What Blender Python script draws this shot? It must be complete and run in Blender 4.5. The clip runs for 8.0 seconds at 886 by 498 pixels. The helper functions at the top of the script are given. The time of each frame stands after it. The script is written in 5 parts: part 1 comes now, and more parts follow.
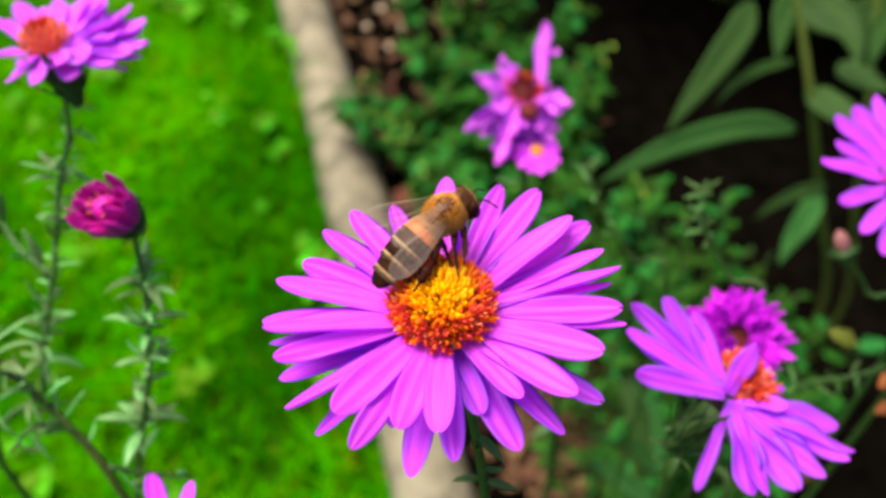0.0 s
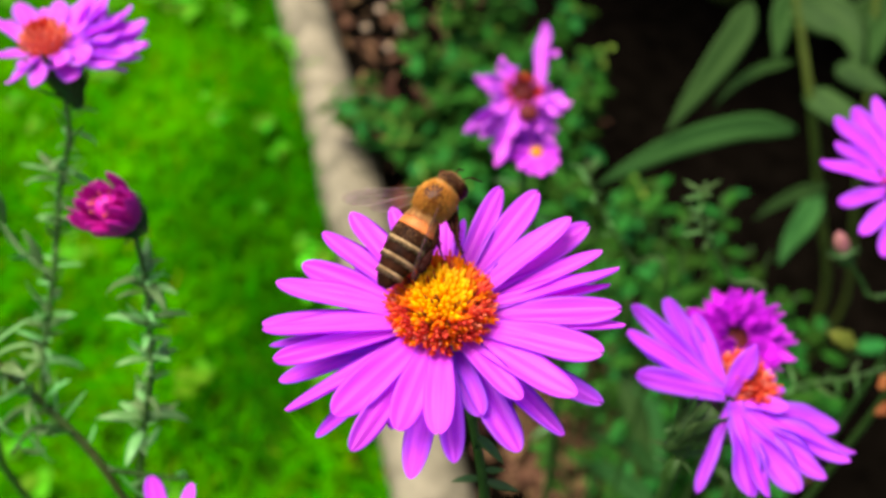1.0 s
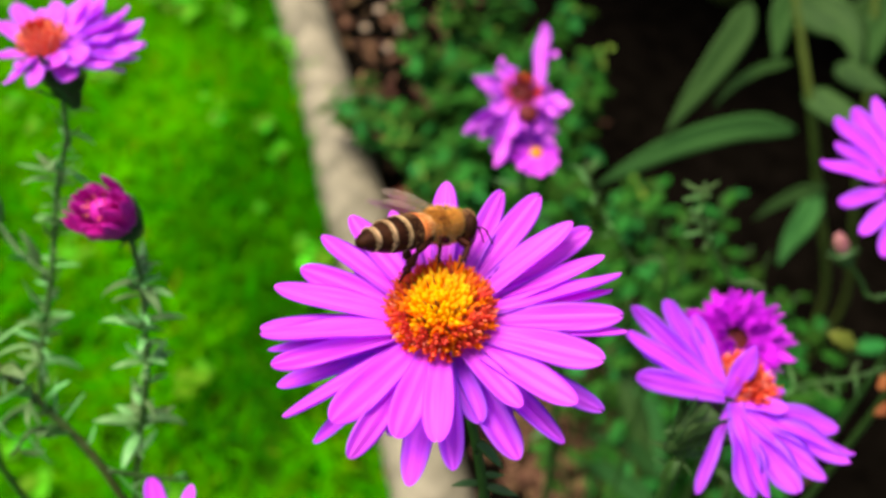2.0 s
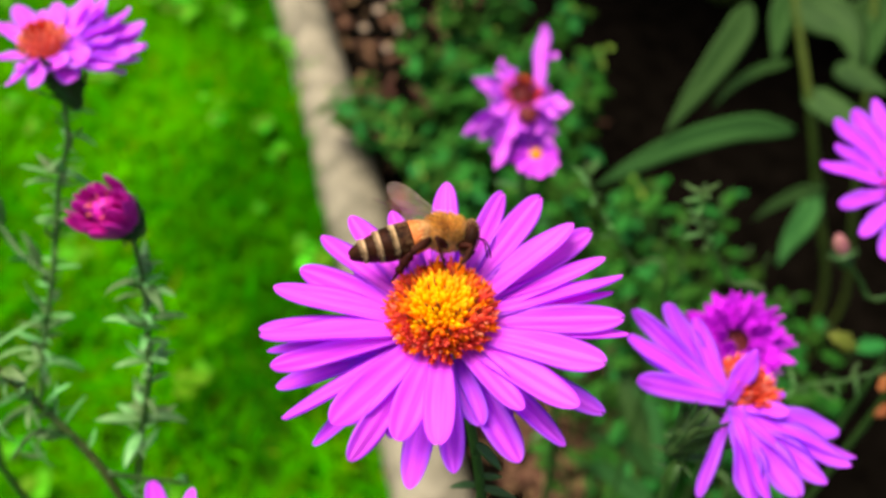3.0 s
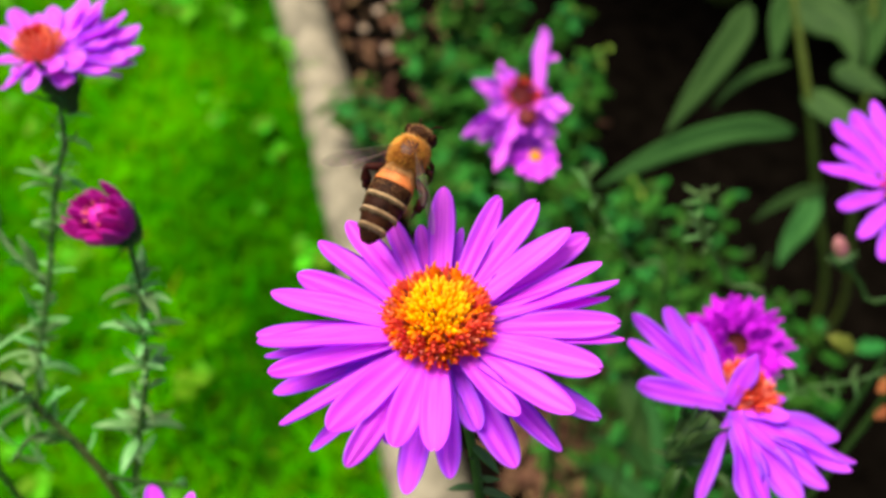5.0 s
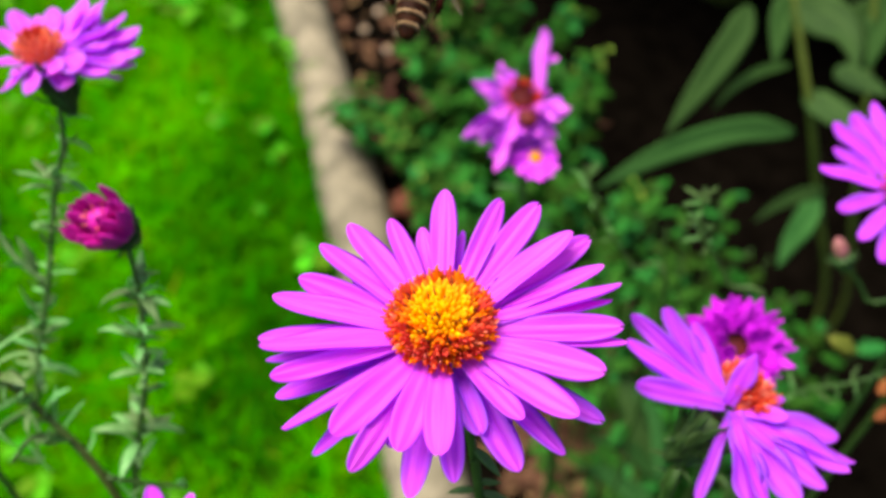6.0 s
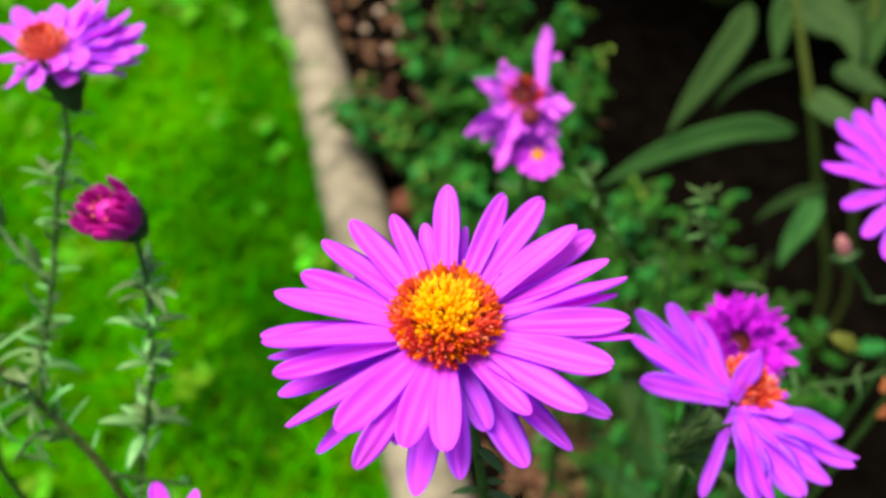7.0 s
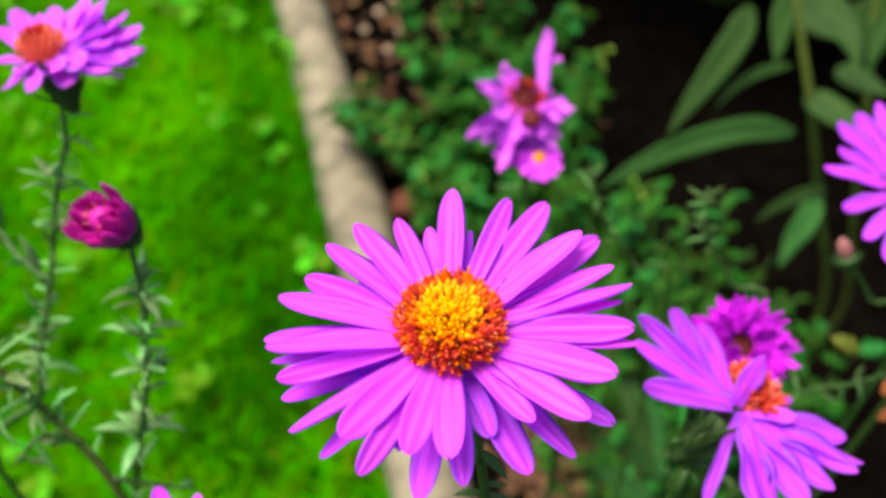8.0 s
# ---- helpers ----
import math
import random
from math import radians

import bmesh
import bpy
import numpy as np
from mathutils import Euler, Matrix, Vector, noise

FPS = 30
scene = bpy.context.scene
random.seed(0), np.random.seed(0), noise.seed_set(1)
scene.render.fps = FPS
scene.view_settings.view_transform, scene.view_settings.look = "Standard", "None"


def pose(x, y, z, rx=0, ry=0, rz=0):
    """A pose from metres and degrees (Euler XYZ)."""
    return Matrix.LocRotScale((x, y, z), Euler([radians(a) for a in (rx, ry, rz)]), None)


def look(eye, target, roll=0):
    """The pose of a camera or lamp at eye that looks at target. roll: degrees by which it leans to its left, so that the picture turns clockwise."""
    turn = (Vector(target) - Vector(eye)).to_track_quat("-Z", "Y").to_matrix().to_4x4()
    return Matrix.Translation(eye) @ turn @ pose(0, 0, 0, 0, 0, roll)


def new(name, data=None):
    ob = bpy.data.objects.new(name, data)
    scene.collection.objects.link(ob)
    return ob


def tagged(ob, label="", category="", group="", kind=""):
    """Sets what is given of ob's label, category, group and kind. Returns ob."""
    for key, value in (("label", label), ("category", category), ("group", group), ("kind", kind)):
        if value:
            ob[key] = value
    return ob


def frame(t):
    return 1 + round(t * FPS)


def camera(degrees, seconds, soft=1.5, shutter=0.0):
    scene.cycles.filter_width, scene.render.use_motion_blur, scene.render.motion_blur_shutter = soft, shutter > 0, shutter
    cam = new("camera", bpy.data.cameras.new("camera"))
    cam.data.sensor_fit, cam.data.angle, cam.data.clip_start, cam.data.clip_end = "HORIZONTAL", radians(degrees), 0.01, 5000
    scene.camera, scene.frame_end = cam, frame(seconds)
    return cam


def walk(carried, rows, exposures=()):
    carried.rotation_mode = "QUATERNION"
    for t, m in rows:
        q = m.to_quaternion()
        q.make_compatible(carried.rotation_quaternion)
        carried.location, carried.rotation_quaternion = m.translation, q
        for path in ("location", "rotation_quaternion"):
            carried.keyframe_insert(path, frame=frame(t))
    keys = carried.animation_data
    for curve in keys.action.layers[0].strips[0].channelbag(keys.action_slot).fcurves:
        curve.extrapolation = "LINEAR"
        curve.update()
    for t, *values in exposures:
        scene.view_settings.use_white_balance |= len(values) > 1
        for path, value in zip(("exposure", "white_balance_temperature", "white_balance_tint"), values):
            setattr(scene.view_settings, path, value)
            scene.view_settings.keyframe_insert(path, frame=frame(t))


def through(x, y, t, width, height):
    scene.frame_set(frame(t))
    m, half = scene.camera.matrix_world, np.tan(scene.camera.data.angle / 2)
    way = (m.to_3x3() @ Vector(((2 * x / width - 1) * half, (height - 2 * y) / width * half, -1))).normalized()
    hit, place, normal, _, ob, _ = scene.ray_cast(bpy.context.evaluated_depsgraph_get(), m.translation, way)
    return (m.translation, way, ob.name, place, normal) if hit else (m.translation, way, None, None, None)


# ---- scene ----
cam = camera(55, 8.0, soft=2.9)
cam.data.dof.use_dof = True
cam.data.dof.focus_distance = 0.088
cam.data.dof.aperture_fstop = 22
walk(cam, [
    (0, pose(0.00000, 0.00000, 0.80000, 40.000, 0, 0.000)),
    (0.5, pose(-0.00009, 0.00008, 0.80007, 40.052, 0, -0.023)),
    (1, pose(-0.00008, 0.00012, 0.80010, 40.056, 0, -0.062)),
    (1.5, pose(-0.00003, 0.00013, 0.80011, 40.077, 0, -0.075)),
    (3, pose(-0.00034, 0.00060, 0.80050, 40.061, 0, -0.197)),
    (3.5, pose(0.00001, 0.00065, 0.80055, 40.065, 0, -0.191)),
    (4, pose(0.00003, 0.00061, 0.80052, 40.071, 0, -0.197)),
    (4.5, pose(-0.00029, 0.00092, 0.80077, 40.063, 0, -0.229)),
    (6, pose(-0.00016, 0.00105, 0.80088, 40.130, 0, -0.174)),
    (6.5, pose(-0.00064, 0.00081, 0.80068, 40.125, 0, -0.183)),
    (7, pose(-0.00086, 0.00063, 0.80053, 40.127, 0, -0.185)),
    (7.5, pose(-0.00131, 0.00085, 0.80071, 40.106, 0, -0.212)),
    (8, pose(-0.00127, 0.00109, 0.80092, 40.140, 0, -0.217)),
], [(0, 1.36, 7200, 14), (8.0, 1.36, 7200, 14)])

# ---- light: bright overcast daylight ----
world = bpy.data.worlds.new("sky")
scene.world = world
world.use_nodes = True
wn = world.node_tree.nodes
sky = wn.new("ShaderNodeTexSky")
sky.sky_type = "NISHITA"
sky.sun_disc = False
sky.sun_elevation = radians(70)
sky.sun_rotation = radians(-73)
sky.air_density, sky.dust_density = 1.0, 2.0
wn["Background"].inputs["Strength"].default_value = 0.08
world.node_tree.links.new(sky.outputs[0], wn["Background"].inputs["Color"])
sun = new("sun", bpy.data.lights.new("sun", "SUN"))
sun.data.energy, sun.data.angle, sun.data.color = 3.2, radians(40), (1.0, 0.95, 0.86)
sun.matrix_world = look((-0.32, 0.10, 0.94), (0, 0, 0))


# ---- materials ----
def surface(name, a, b, scale, rough=0.6, bump=0.25, vary=0.15, through=0.0, island=False, streak=0.0, spec=0.3, metal=0.0, edge=None):
    """Two colours mixed by noise at two scales, varied by piece, with fine relief. streak: lengthwise veins by the UV map."""
    m = bpy.data.materials.new(name)
    m.use_nodes = True
    n, l = m.node_tree.nodes, m.node_tree.links
    p = n["Principled BSDF"]
    tc = n.new("ShaderNodeTexCoord")
    big = n.new("ShaderNodeTexNoise")
    big.inputs["Scale"].default_value, big.inputs["Detail"].default_value = scale, 4
    fine = n.new("ShaderNodeTexNoise")
    fine.inputs["Scale"].default_value, fine.inputs["Detail"].default_value = scale * 6, 3
    l.new(tc.outputs["Object"], big.inputs["Vector"])
    l.new(tc.outputs["Object"], fine.inputs["Vector"])
    ramp = n.new("ShaderNodeValToRGB")
    ramp.color_ramp.elements[0].position, ramp.color_ramp.elements[1].position = 0.32, 0.68
    ramp.color_ramp.elements[0].color, ramp.color_ramp.elements[1].color = (*a, 1), (*b, 1)
    relief = fine.outputs["Fac"]
    if streak:
        mp = n.new("ShaderNodeMapping")
        mp.inputs["Scale"].default_value = (1.5, streak, 1)
        vein = n.new("ShaderNodeTexNoise")
        vein.inputs["Scale"].default_value, vein.inputs["Detail"].default_value = 1, 2
        l.new(tc.outputs["UV"], mp.inputs["Vector"])
        l.new(mp.outputs["Vector"], vein.inputs["Vector"])
        l.new(vein.outputs["Fac"], ramp.inputs["Fac"])
        relief = vein.outputs["Fac"]
    else:
        add = n.new("ShaderNodeMath")
        add.operation = "MULTIPLY_ADD"
        add.inputs[1].default_value = 0.35
        l.new(fine.outputs["Fac"], add.inputs[0])
        sc = n.new("ShaderNodeMath")
        sc.operation = "MULTIPLY_ADD"
        sc.inputs[1].default_value, sc.inputs[2].default_value = 0.8, -0.07
        l.new(big.outputs["Fac"], sc.inputs[0])
        l.new(sc.outputs[0], add.inputs[2])
        l.new(add.outputs[0], ramp.inputs["Fac"])
    col = ramp.outputs["Color"]
    if edge:
        # the rim and tip of a petal have another hue
        uv = n.new("ShaderNodeSeparateXYZ")
        l.new(tc.outputs["UV"], uv.inputs[0])
        d = n.new("ShaderNodeMath")
        d.operation = "SUBTRACT"
        d.inputs[1].default_value = 0.5
        l.new(uv.outputs["Y"], d.inputs[0])
        ab = n.new("ShaderNodeMath")
        ab.operation = "ABSOLUTE"
        l.new(d.outputs[0], ab.inputs[0])
        mr = n.new("ShaderNodeMapRange")
        mr.inputs["From Min"].default_value, mr.inputs["From Max"].default_value = 0.22, 0.55
        l.new(ab.outputs[0], mr.inputs["Value"])
        mx = n.new("ShaderNodeMix")
        mx.data_type = "RGBA"
        mx.inputs["B"].default_value = (*edge, 1)
        l.new(mr.outputs["Result"], mx.inputs["Factor"])
        l.new(col, mx.inputs["A"])
        col = mx.outputs["Result"]
    hsv = n.new("ShaderNodeHueSaturation")
    if island:
        rnd = n.new("ShaderNodeNewGeometry").outputs["Random Per Island"]
    else:
        rnd = n.new("ShaderNodeObjectInfo").outputs["Random"]
    vr = n.new("ShaderNodeMapRange")
    vr.inputs["To Min"].default_value, vr.inputs["To Max"].default_value = 1 - vary, 1 + vary
    l.new(rnd, vr.inputs["Value"])
    l.new(vr.outputs["Result"], hsv.inputs["Value"])
    hr = n.new("ShaderNodeMapRange")
    hr.inputs["To Min"].default_value, hr.inputs["To Max"].default_value = 0.5 - vary * 0.06, 0.5 + vary * 0.06
    l.new(rnd, hr.inputs["Value"])
    l.new(hr.outputs["Result"], hsv.inputs["Hue"])
    l.new(col, hsv.inputs["Color"])
    col = hsv.outputs["Color"]
    l.new(col, p.inputs["Base Color"])
    p.inputs["Roughness"].default_value, p.inputs["Metallic"].default_value = rough, metal
    p.inputs["Specular IOR Level"].default_value = spec
    if bump:
        bp = n.new("ShaderNodeBump")
        bp.inputs["Strength"].default_value, bp.inputs["Distance"].default_value = bump, 0.12 / scale
        l.new(relief, bp.inputs["Height"])
        l.new(bp.outputs["Normal"], p.inputs["Normal"])
    if through:
        tr = n.new("ShaderNodeBsdfTranslucent")
        l.new(col, tr.inputs["Color"])
        mix = n.new("ShaderNodeMixShader")
        mix.inputs["Fac"].default_value = through
        l.new(p.outputs[0], mix.inputs[1])
        l.new(tr.outputs[0], mix.inputs[2])
        l.new(mix.outputs[0], n["Material Output"].inputs["Surface"])
    return m


PETAL = surface("petal_pink_violet", (0.86, 0.070, 0.91), (0.95, 0.125, 0.95), 300, 0.5, 0.25, 0.07, 0.50, streak=7, edge=(0.55, 0.08, 0.95))
PETAL_VIOLET = surface("petal_violet", (0.66, 0.060, 0.95), (0.82, 0.115, 0.98), 300, 0.55, 0.22, 0.10, 0.62, streak=7, edge=(0.52, 0.15, 0.98))
PETAL_PALE = surface("petal_pale_pink", (0.86, 0.090, 0.93), (0.95, 0.19, 0.97), 300, 0.55, 0.2, 0.06, 0.60, streak=7, edge=(0.60, 0.24, 0.97))
PETAL_OLD = surface("petal_faded", (0.78, 0.08, 0.84), (0.92, 0.24, 0.93), 300, 0.6, 0.4, 0.12, 0.5, streak=7, edge=(0.45, 0.07, 0.82))
PETAL_DARK = surface("petal_magenta", (0.46, 0.004, 0.54), (0.72, 0.016, 0.84), 300, 0.55, 0.3, 0.16, 0.25, streak=8)
PETAL_BUD = surface("petal_bud", (0.54, 0.007, 0.32), (0.74, 0.030, 0.50), 300, 0.5, 0.4, 0.15, 0.25, streak=8)
FLORET_D = surface("floret_withered_shaded", (0.08, 0.005, 0.007), (0.20, 0.015, 0.018), 1500, 0.6, 0.3, 0.25, 0.1)
POLLEN = surface("stamen_peach", (0.90, 0.18, 0.11), (0.95, 0.34, 0.20), 2000, 0.6, 0.2, 0.2, 0.1)
RECEPTACLE = surface("receptacle", (0.90, 0.30, 0.004), (0.95, 0.42, 0.005), 1200, 0.7, 0.3, 0.1)
BRACT = surface("bract_green", (0.015, 0.045, 0.012), (0.04, 0.10, 0.02), 600, 0.55, 0.4, 0.25)
STEM = surface("stem_green", (0.016, 0.055, 0.008), (0.045, 0.11, 0.02), 400, 0.55, 0.4, 0.15)
STEM_RED = surface("stem_reddish", (0.060, 0.058, 0.010), (0.040, 0.090, 0.014), 60, 0.6, 0.4, 0.1)
LEAF_PALE = surface("leaf_grey_green", (0.034, 0.17, 0.018), (0.30, 0.57, 0.22), 250, 0.5, 0.4, 0.5, 0.25, streak=6)
LEAF_SMALL = surface("leaf_shoot", (0.03, 0.10, 0.02), (0.07, 0.18, 0.04), 250, 0.5, 0.4, 0.3, 0.2, streak=6)
LEAF_TIP = surface("leaf_young_shoot", (0.05, 0.15, 0.03), (0.13, 0.28, 0.08), 250, 0.6, 0.4, 0.3, 0.25, streak=6)
LEAF_BED = surface("leaf_bed", (0.006, 0.066, 0.006), (0.045, 0.195, 0.022), 60, 0.7, 0.3, 0.55, 0.3, streak=6, spec=0.05)
LEAF_LANCE = surface("leaf_lance", (0.011, 0.060, 0.011), (0.052, 0.150, 0.034), 40, 0.62, 0.3, 0.30, 0.3, streak=9, spec=0.10)
STALK = surface("stalk_olive", (0.055, 0.095, 0.010), (0.11, 0.15, 0.020), 80, 0.6, 0.4, 0.15)
YOUNG = surface("young_bud_green", (0.18, 0.34, 0.03), (0.30, 0.48, 0.06), 300, 0.5, 0.3, 0.2, 0.2)
GRASS = surface("grass_blade", (0.006, 0.130, 0.0003), (0.050, 0.40, 0.0006), 4, 0.8, 0.0, 0.30, 0.4, island=True, spec=0.02)
# the same blades, darkened to stand in for shade on the lawn
GRASS_SHADED = surface("grass_blade_shaded", (0.005, 0.090, 0.0003), (0.032, 0.26, 0.0006), 4, 0.8, 0.0, 0.30, 0.4, island=True, spec=0.02)
GRASS_LIME = surface("grass_blade_lime", (0.032, 0.28, 0.0005), (0.125, 0.53, 0.001), 4, 0.8, 0.0, 0.30, 0.45, island=True, spec=0.02)
GRASS_STRAW = surface("grass_blade_straw", (0.12, 0.20, 0.004), (0.26, 0.28, 0.01), 4, 0.8, 0.0, 0.30, 0.4, island=True, spec=0.04)
CLOVER = surface("clover_leaf", (0.03, 0.19, 0.003), (0.10, 0.40, 0.010), 30, 0.7, 0.0, 0.45, 0.3, island=True, spec=0.10)
WOOD = surface("weathered_wood", (0.075, 0.070, 0.046), (0.245, 0.220, 0.152), 22, 0.9, 0.9, 0.0)
LITTER = surface("leaf_litter", (0.040, 0.019, 0.011), (0.17, 0.088, 0.050), 60, 0.85, 0.3, 0.5, 0.1, island=True, spec=0.1)
STONE = surface("pale_stone", (0.26, 0.18, 0.12), (0.44, 0.34, 0.24), 90, 0.6, 0.4, 0.3)
RUST = surface("terracotta", (0.09, 0.024, 0.013), (0.16, 0.045, 0.022), 60, 0.8, 0.4, 0.1)
ORANGE_LEAF = surface("orange_leaf", (0.26, 0.065, 0.012), (0.38, 0.13, 0.03), 120, 0.6, 0.3, 0.1, 0.2, streak=6)
FUR = surface("bee_fur", (0.40, 0.135, 0.014), (0.88, 0.46, 0.10), 350, 0.8, 0.0, 0.22, 0.5, island=True, spec=0.1)
FUR_PALE = surface("bee_pale_fur", (0.70, 0.36, 0.12), (0.90, 0.60, 0.28), 900, 0.8, 0.0, 0.25, 0.5, island=True, spec=0.1)
FACE_FUR = surface("bee_face_fur", (0.13, 0.055, 0.020), (0.36, 0.19, 0.09), 900, 0.8, 0.0, 0.4, 0.2, island=True, spec=0.1)
PLATE = surface("bee_back_plate", (0.045, 0.016, 0.008), (0.12, 0.045, 0.018), 900, 0.45, 0.4, 0.05, spec=0.2)
FUR_DARK = surface("bee_skin", (0.045, 0.014, 0.004), (0.13, 0.045, 0.010), 900, 0.6, 0.5, 0.1, spec=0.1)
CHITIN = surface("bee_black", (0.007, 0.0024, 0.0013), (0.036, 0.0115, 0.0046), 800, 0.5, 0.4, 0.1, spec=0.04)
CHITIN_BROWN = surface("bee_leg", (0.010, 0.0022, 0.0016), (0.036, 0.008, 0.0045), 900, 0.5, 0.3, 0.15, spec=0.05)
BAND = surface("bee_pale_band", (0.32, 0.19, 0.08), (0.68, 0.47, 0.25), 700, 0.8, 0.5, 0.12, 0.25)
AMBER = surface("bee_amber", (0.40, 0.095, 0.016), (0.66, 0.20, 0.045), 700, 0.6, 0.4, 0.05)


def floret_surface(name, foot, tip, length):
    """A floret's tube has one colour at its foot and another at its tip."""
    m = surface(name, tip, tuple(c * 0.9 for c in tip), 1500, 0.55, 0.2, 0.12, 0.5)
    n, l = m.node_tree.nodes, m.node_tree.links
    xyz = n.new("ShaderNodeSeparateXYZ")
    l.new(n["Texture Coordinate"].outputs["Object"], xyz.inputs[0])
    along = n.new("ShaderNodeMapRange")
    along.inputs["From Min"].default_value, along.inputs["From Max"].default_value = length * 0.35, length * 0.95
    l.new(xyz.outputs["Z"], along.inputs["Value"])
    mx = n.new("ShaderNodeMix")
    mx.data_type = "RGBA"
    mx.inputs["A"].default_value = (*foot, 1)
    l.new(along.outputs["Result"], mx.inputs["Factor"])
    hue = n["Hue/Saturation/Value"]
    l.new(hue.inputs["Color"].links[0].from_socket, mx.inputs["B"])
    l.new(mx.outputs["Result"], hue.inputs["Color"])
    return m


FLORET_Y = floret_surface("floret_yellow", (0.94, 0.30, 0.004), (0.98, 0.60, 0.006), 0.0019)
FLORET_O = floret_surface("floret_orange", (0.80, 0.060, 0.008), (0.95, 0.27, 0.008), 0.0021)
FLORET_R = floret_surface("floret_red", (0.64, 0.014, 0.008), (0.92, 0.130, 0.070), 0.0026)


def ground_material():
    """Mown lawn soil on one side of the wooden edging; on the other bed soil, near black because the plants' shade is
    put into its colour.
    """
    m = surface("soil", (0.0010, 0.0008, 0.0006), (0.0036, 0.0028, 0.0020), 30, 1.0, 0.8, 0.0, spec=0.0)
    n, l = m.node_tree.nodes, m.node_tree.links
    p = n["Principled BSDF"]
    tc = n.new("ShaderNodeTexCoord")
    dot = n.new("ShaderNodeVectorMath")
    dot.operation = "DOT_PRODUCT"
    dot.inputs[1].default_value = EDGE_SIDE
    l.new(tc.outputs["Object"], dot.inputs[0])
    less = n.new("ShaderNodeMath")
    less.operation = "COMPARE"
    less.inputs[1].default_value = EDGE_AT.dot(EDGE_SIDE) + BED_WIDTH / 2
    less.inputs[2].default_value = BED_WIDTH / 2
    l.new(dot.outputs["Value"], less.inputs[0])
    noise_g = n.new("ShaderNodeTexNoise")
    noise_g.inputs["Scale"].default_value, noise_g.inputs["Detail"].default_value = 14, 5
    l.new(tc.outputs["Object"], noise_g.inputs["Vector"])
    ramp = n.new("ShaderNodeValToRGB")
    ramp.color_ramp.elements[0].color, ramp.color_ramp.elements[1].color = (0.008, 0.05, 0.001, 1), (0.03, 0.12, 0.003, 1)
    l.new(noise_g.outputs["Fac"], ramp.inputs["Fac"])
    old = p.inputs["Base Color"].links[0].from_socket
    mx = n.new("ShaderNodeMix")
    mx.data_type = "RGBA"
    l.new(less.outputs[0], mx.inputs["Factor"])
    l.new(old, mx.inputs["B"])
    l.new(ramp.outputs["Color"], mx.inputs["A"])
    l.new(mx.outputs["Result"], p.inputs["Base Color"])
    return m


def glass_wing():
    m = bpy.data.materials.new("bee_wing_membrane")
    m.use_nodes = True
    n, l = m.node_tree.nodes, m.node_tree.links
    p = n["Principled BSDF"]
    p.inputs["Base Color"].default_value = (0.46, 0.34, 0.28, 1)
    p.inputs["Roughness"].default_value = 0.25
    clear = n.new("ShaderNodeBsdfTransparent")
    mix = n.new("ShaderNodeMixShader")
    mix.inputs["Fac"].default_value = 0.14
    l.new(clear.outputs[0], mix.inputs[1])
    l.new(p.outputs[0], mix.inputs[2])
    l.new(mix.outputs[0], n["Material Output"].inputs["Surface"])
    return m


WING = glass_wing()


# ---- building helpers ----
def part(name, data, material, parent, label="", at=None):
    """One mesh object under a thing; data is a bmesh or a ready mesh."""
    if isinstance(data, bmesh.types.BMesh):
        me = bpy.data.meshes.new(name)
        data.to_mesh(me)
        data.free()
        for f in me.polygons:
            f.use_smooth = True
        me.materials.append(material)
    else:
        me = data
    ob = new(name, me)
    ob.parent = parent
    if at is not None:
        ob.matrix_local = at
    return tagged(ob, label)


def thing(name, foot, label, category, group=""):
    ob = new(name)
    ob.empty_display_size = 0.01
    ob.location = foot
    return tagged(ob, label, category, group)


def smooth_mesh(name, bm, material):
    me = bpy.data.meshes.new(name)
    bm.to_mesh(me)
    bm.free()
    for f in me.polygons:
        f.use_smooth = True
    me.materials.append(material)
    return me


def curve_points(points, per=5):
    """A smooth line through the points (Catmull-Rom)."""
    pts = [Vector(p) for p in points]
    pts = [pts[0] * 2 - pts[1]] + pts + [pts[-1] * 2 - pts[-2]]
    out = []
    for i in range(1, len(pts) - 2):
        a, b, c, d = pts[i - 1:i + 3]
        for k in range(per):
            t = k / per
            out.append(0.5 * (2 * b + (c - a) * t + (2 * a - 5 * b + 4 * c - d) * t * t + (3 * b - a - 3 * c + d) * t ** 3))
    out.append(pts[-2])
    return out


def tube(bm, pts, radii, seg=7, cap=True, jag=0.0):
    rings = []
    side = Vector((1, 0.13, 0.07))
    for i, p in enumerate(pts):
        d = (pts[min(i + 1, len(pts) - 1)] - pts[max(i - 1, 0)]).normalized()
        u = (side - d * side.dot(d))
        if u.length < 1e-6:
            u = d.orthogonal()
        u.normalize()
        v = d.cross(u)
        r = radii[i] if isinstance(radii, (list, tuple)) else radii
        ring = []
        for k in range(seg):
            a = 2 * math.pi * k / seg
            rr = r * (1 + jag * (random.random() - 0.5))
            ring.append(bm.verts.new(p + (u * math.cos(a) + v * math.sin(a)) * rr))
        rings.append(ring)
    for a, b in zip(rings, rings[1:]):
        for k in range(seg):
            bm.faces.new((a[k], a[(k + 1) % seg], b[(k + 1) % seg], b[k]))
    if cap:
        bm.faces.new(rings[0][::-1])
        bm.faces.new(rings[-1])


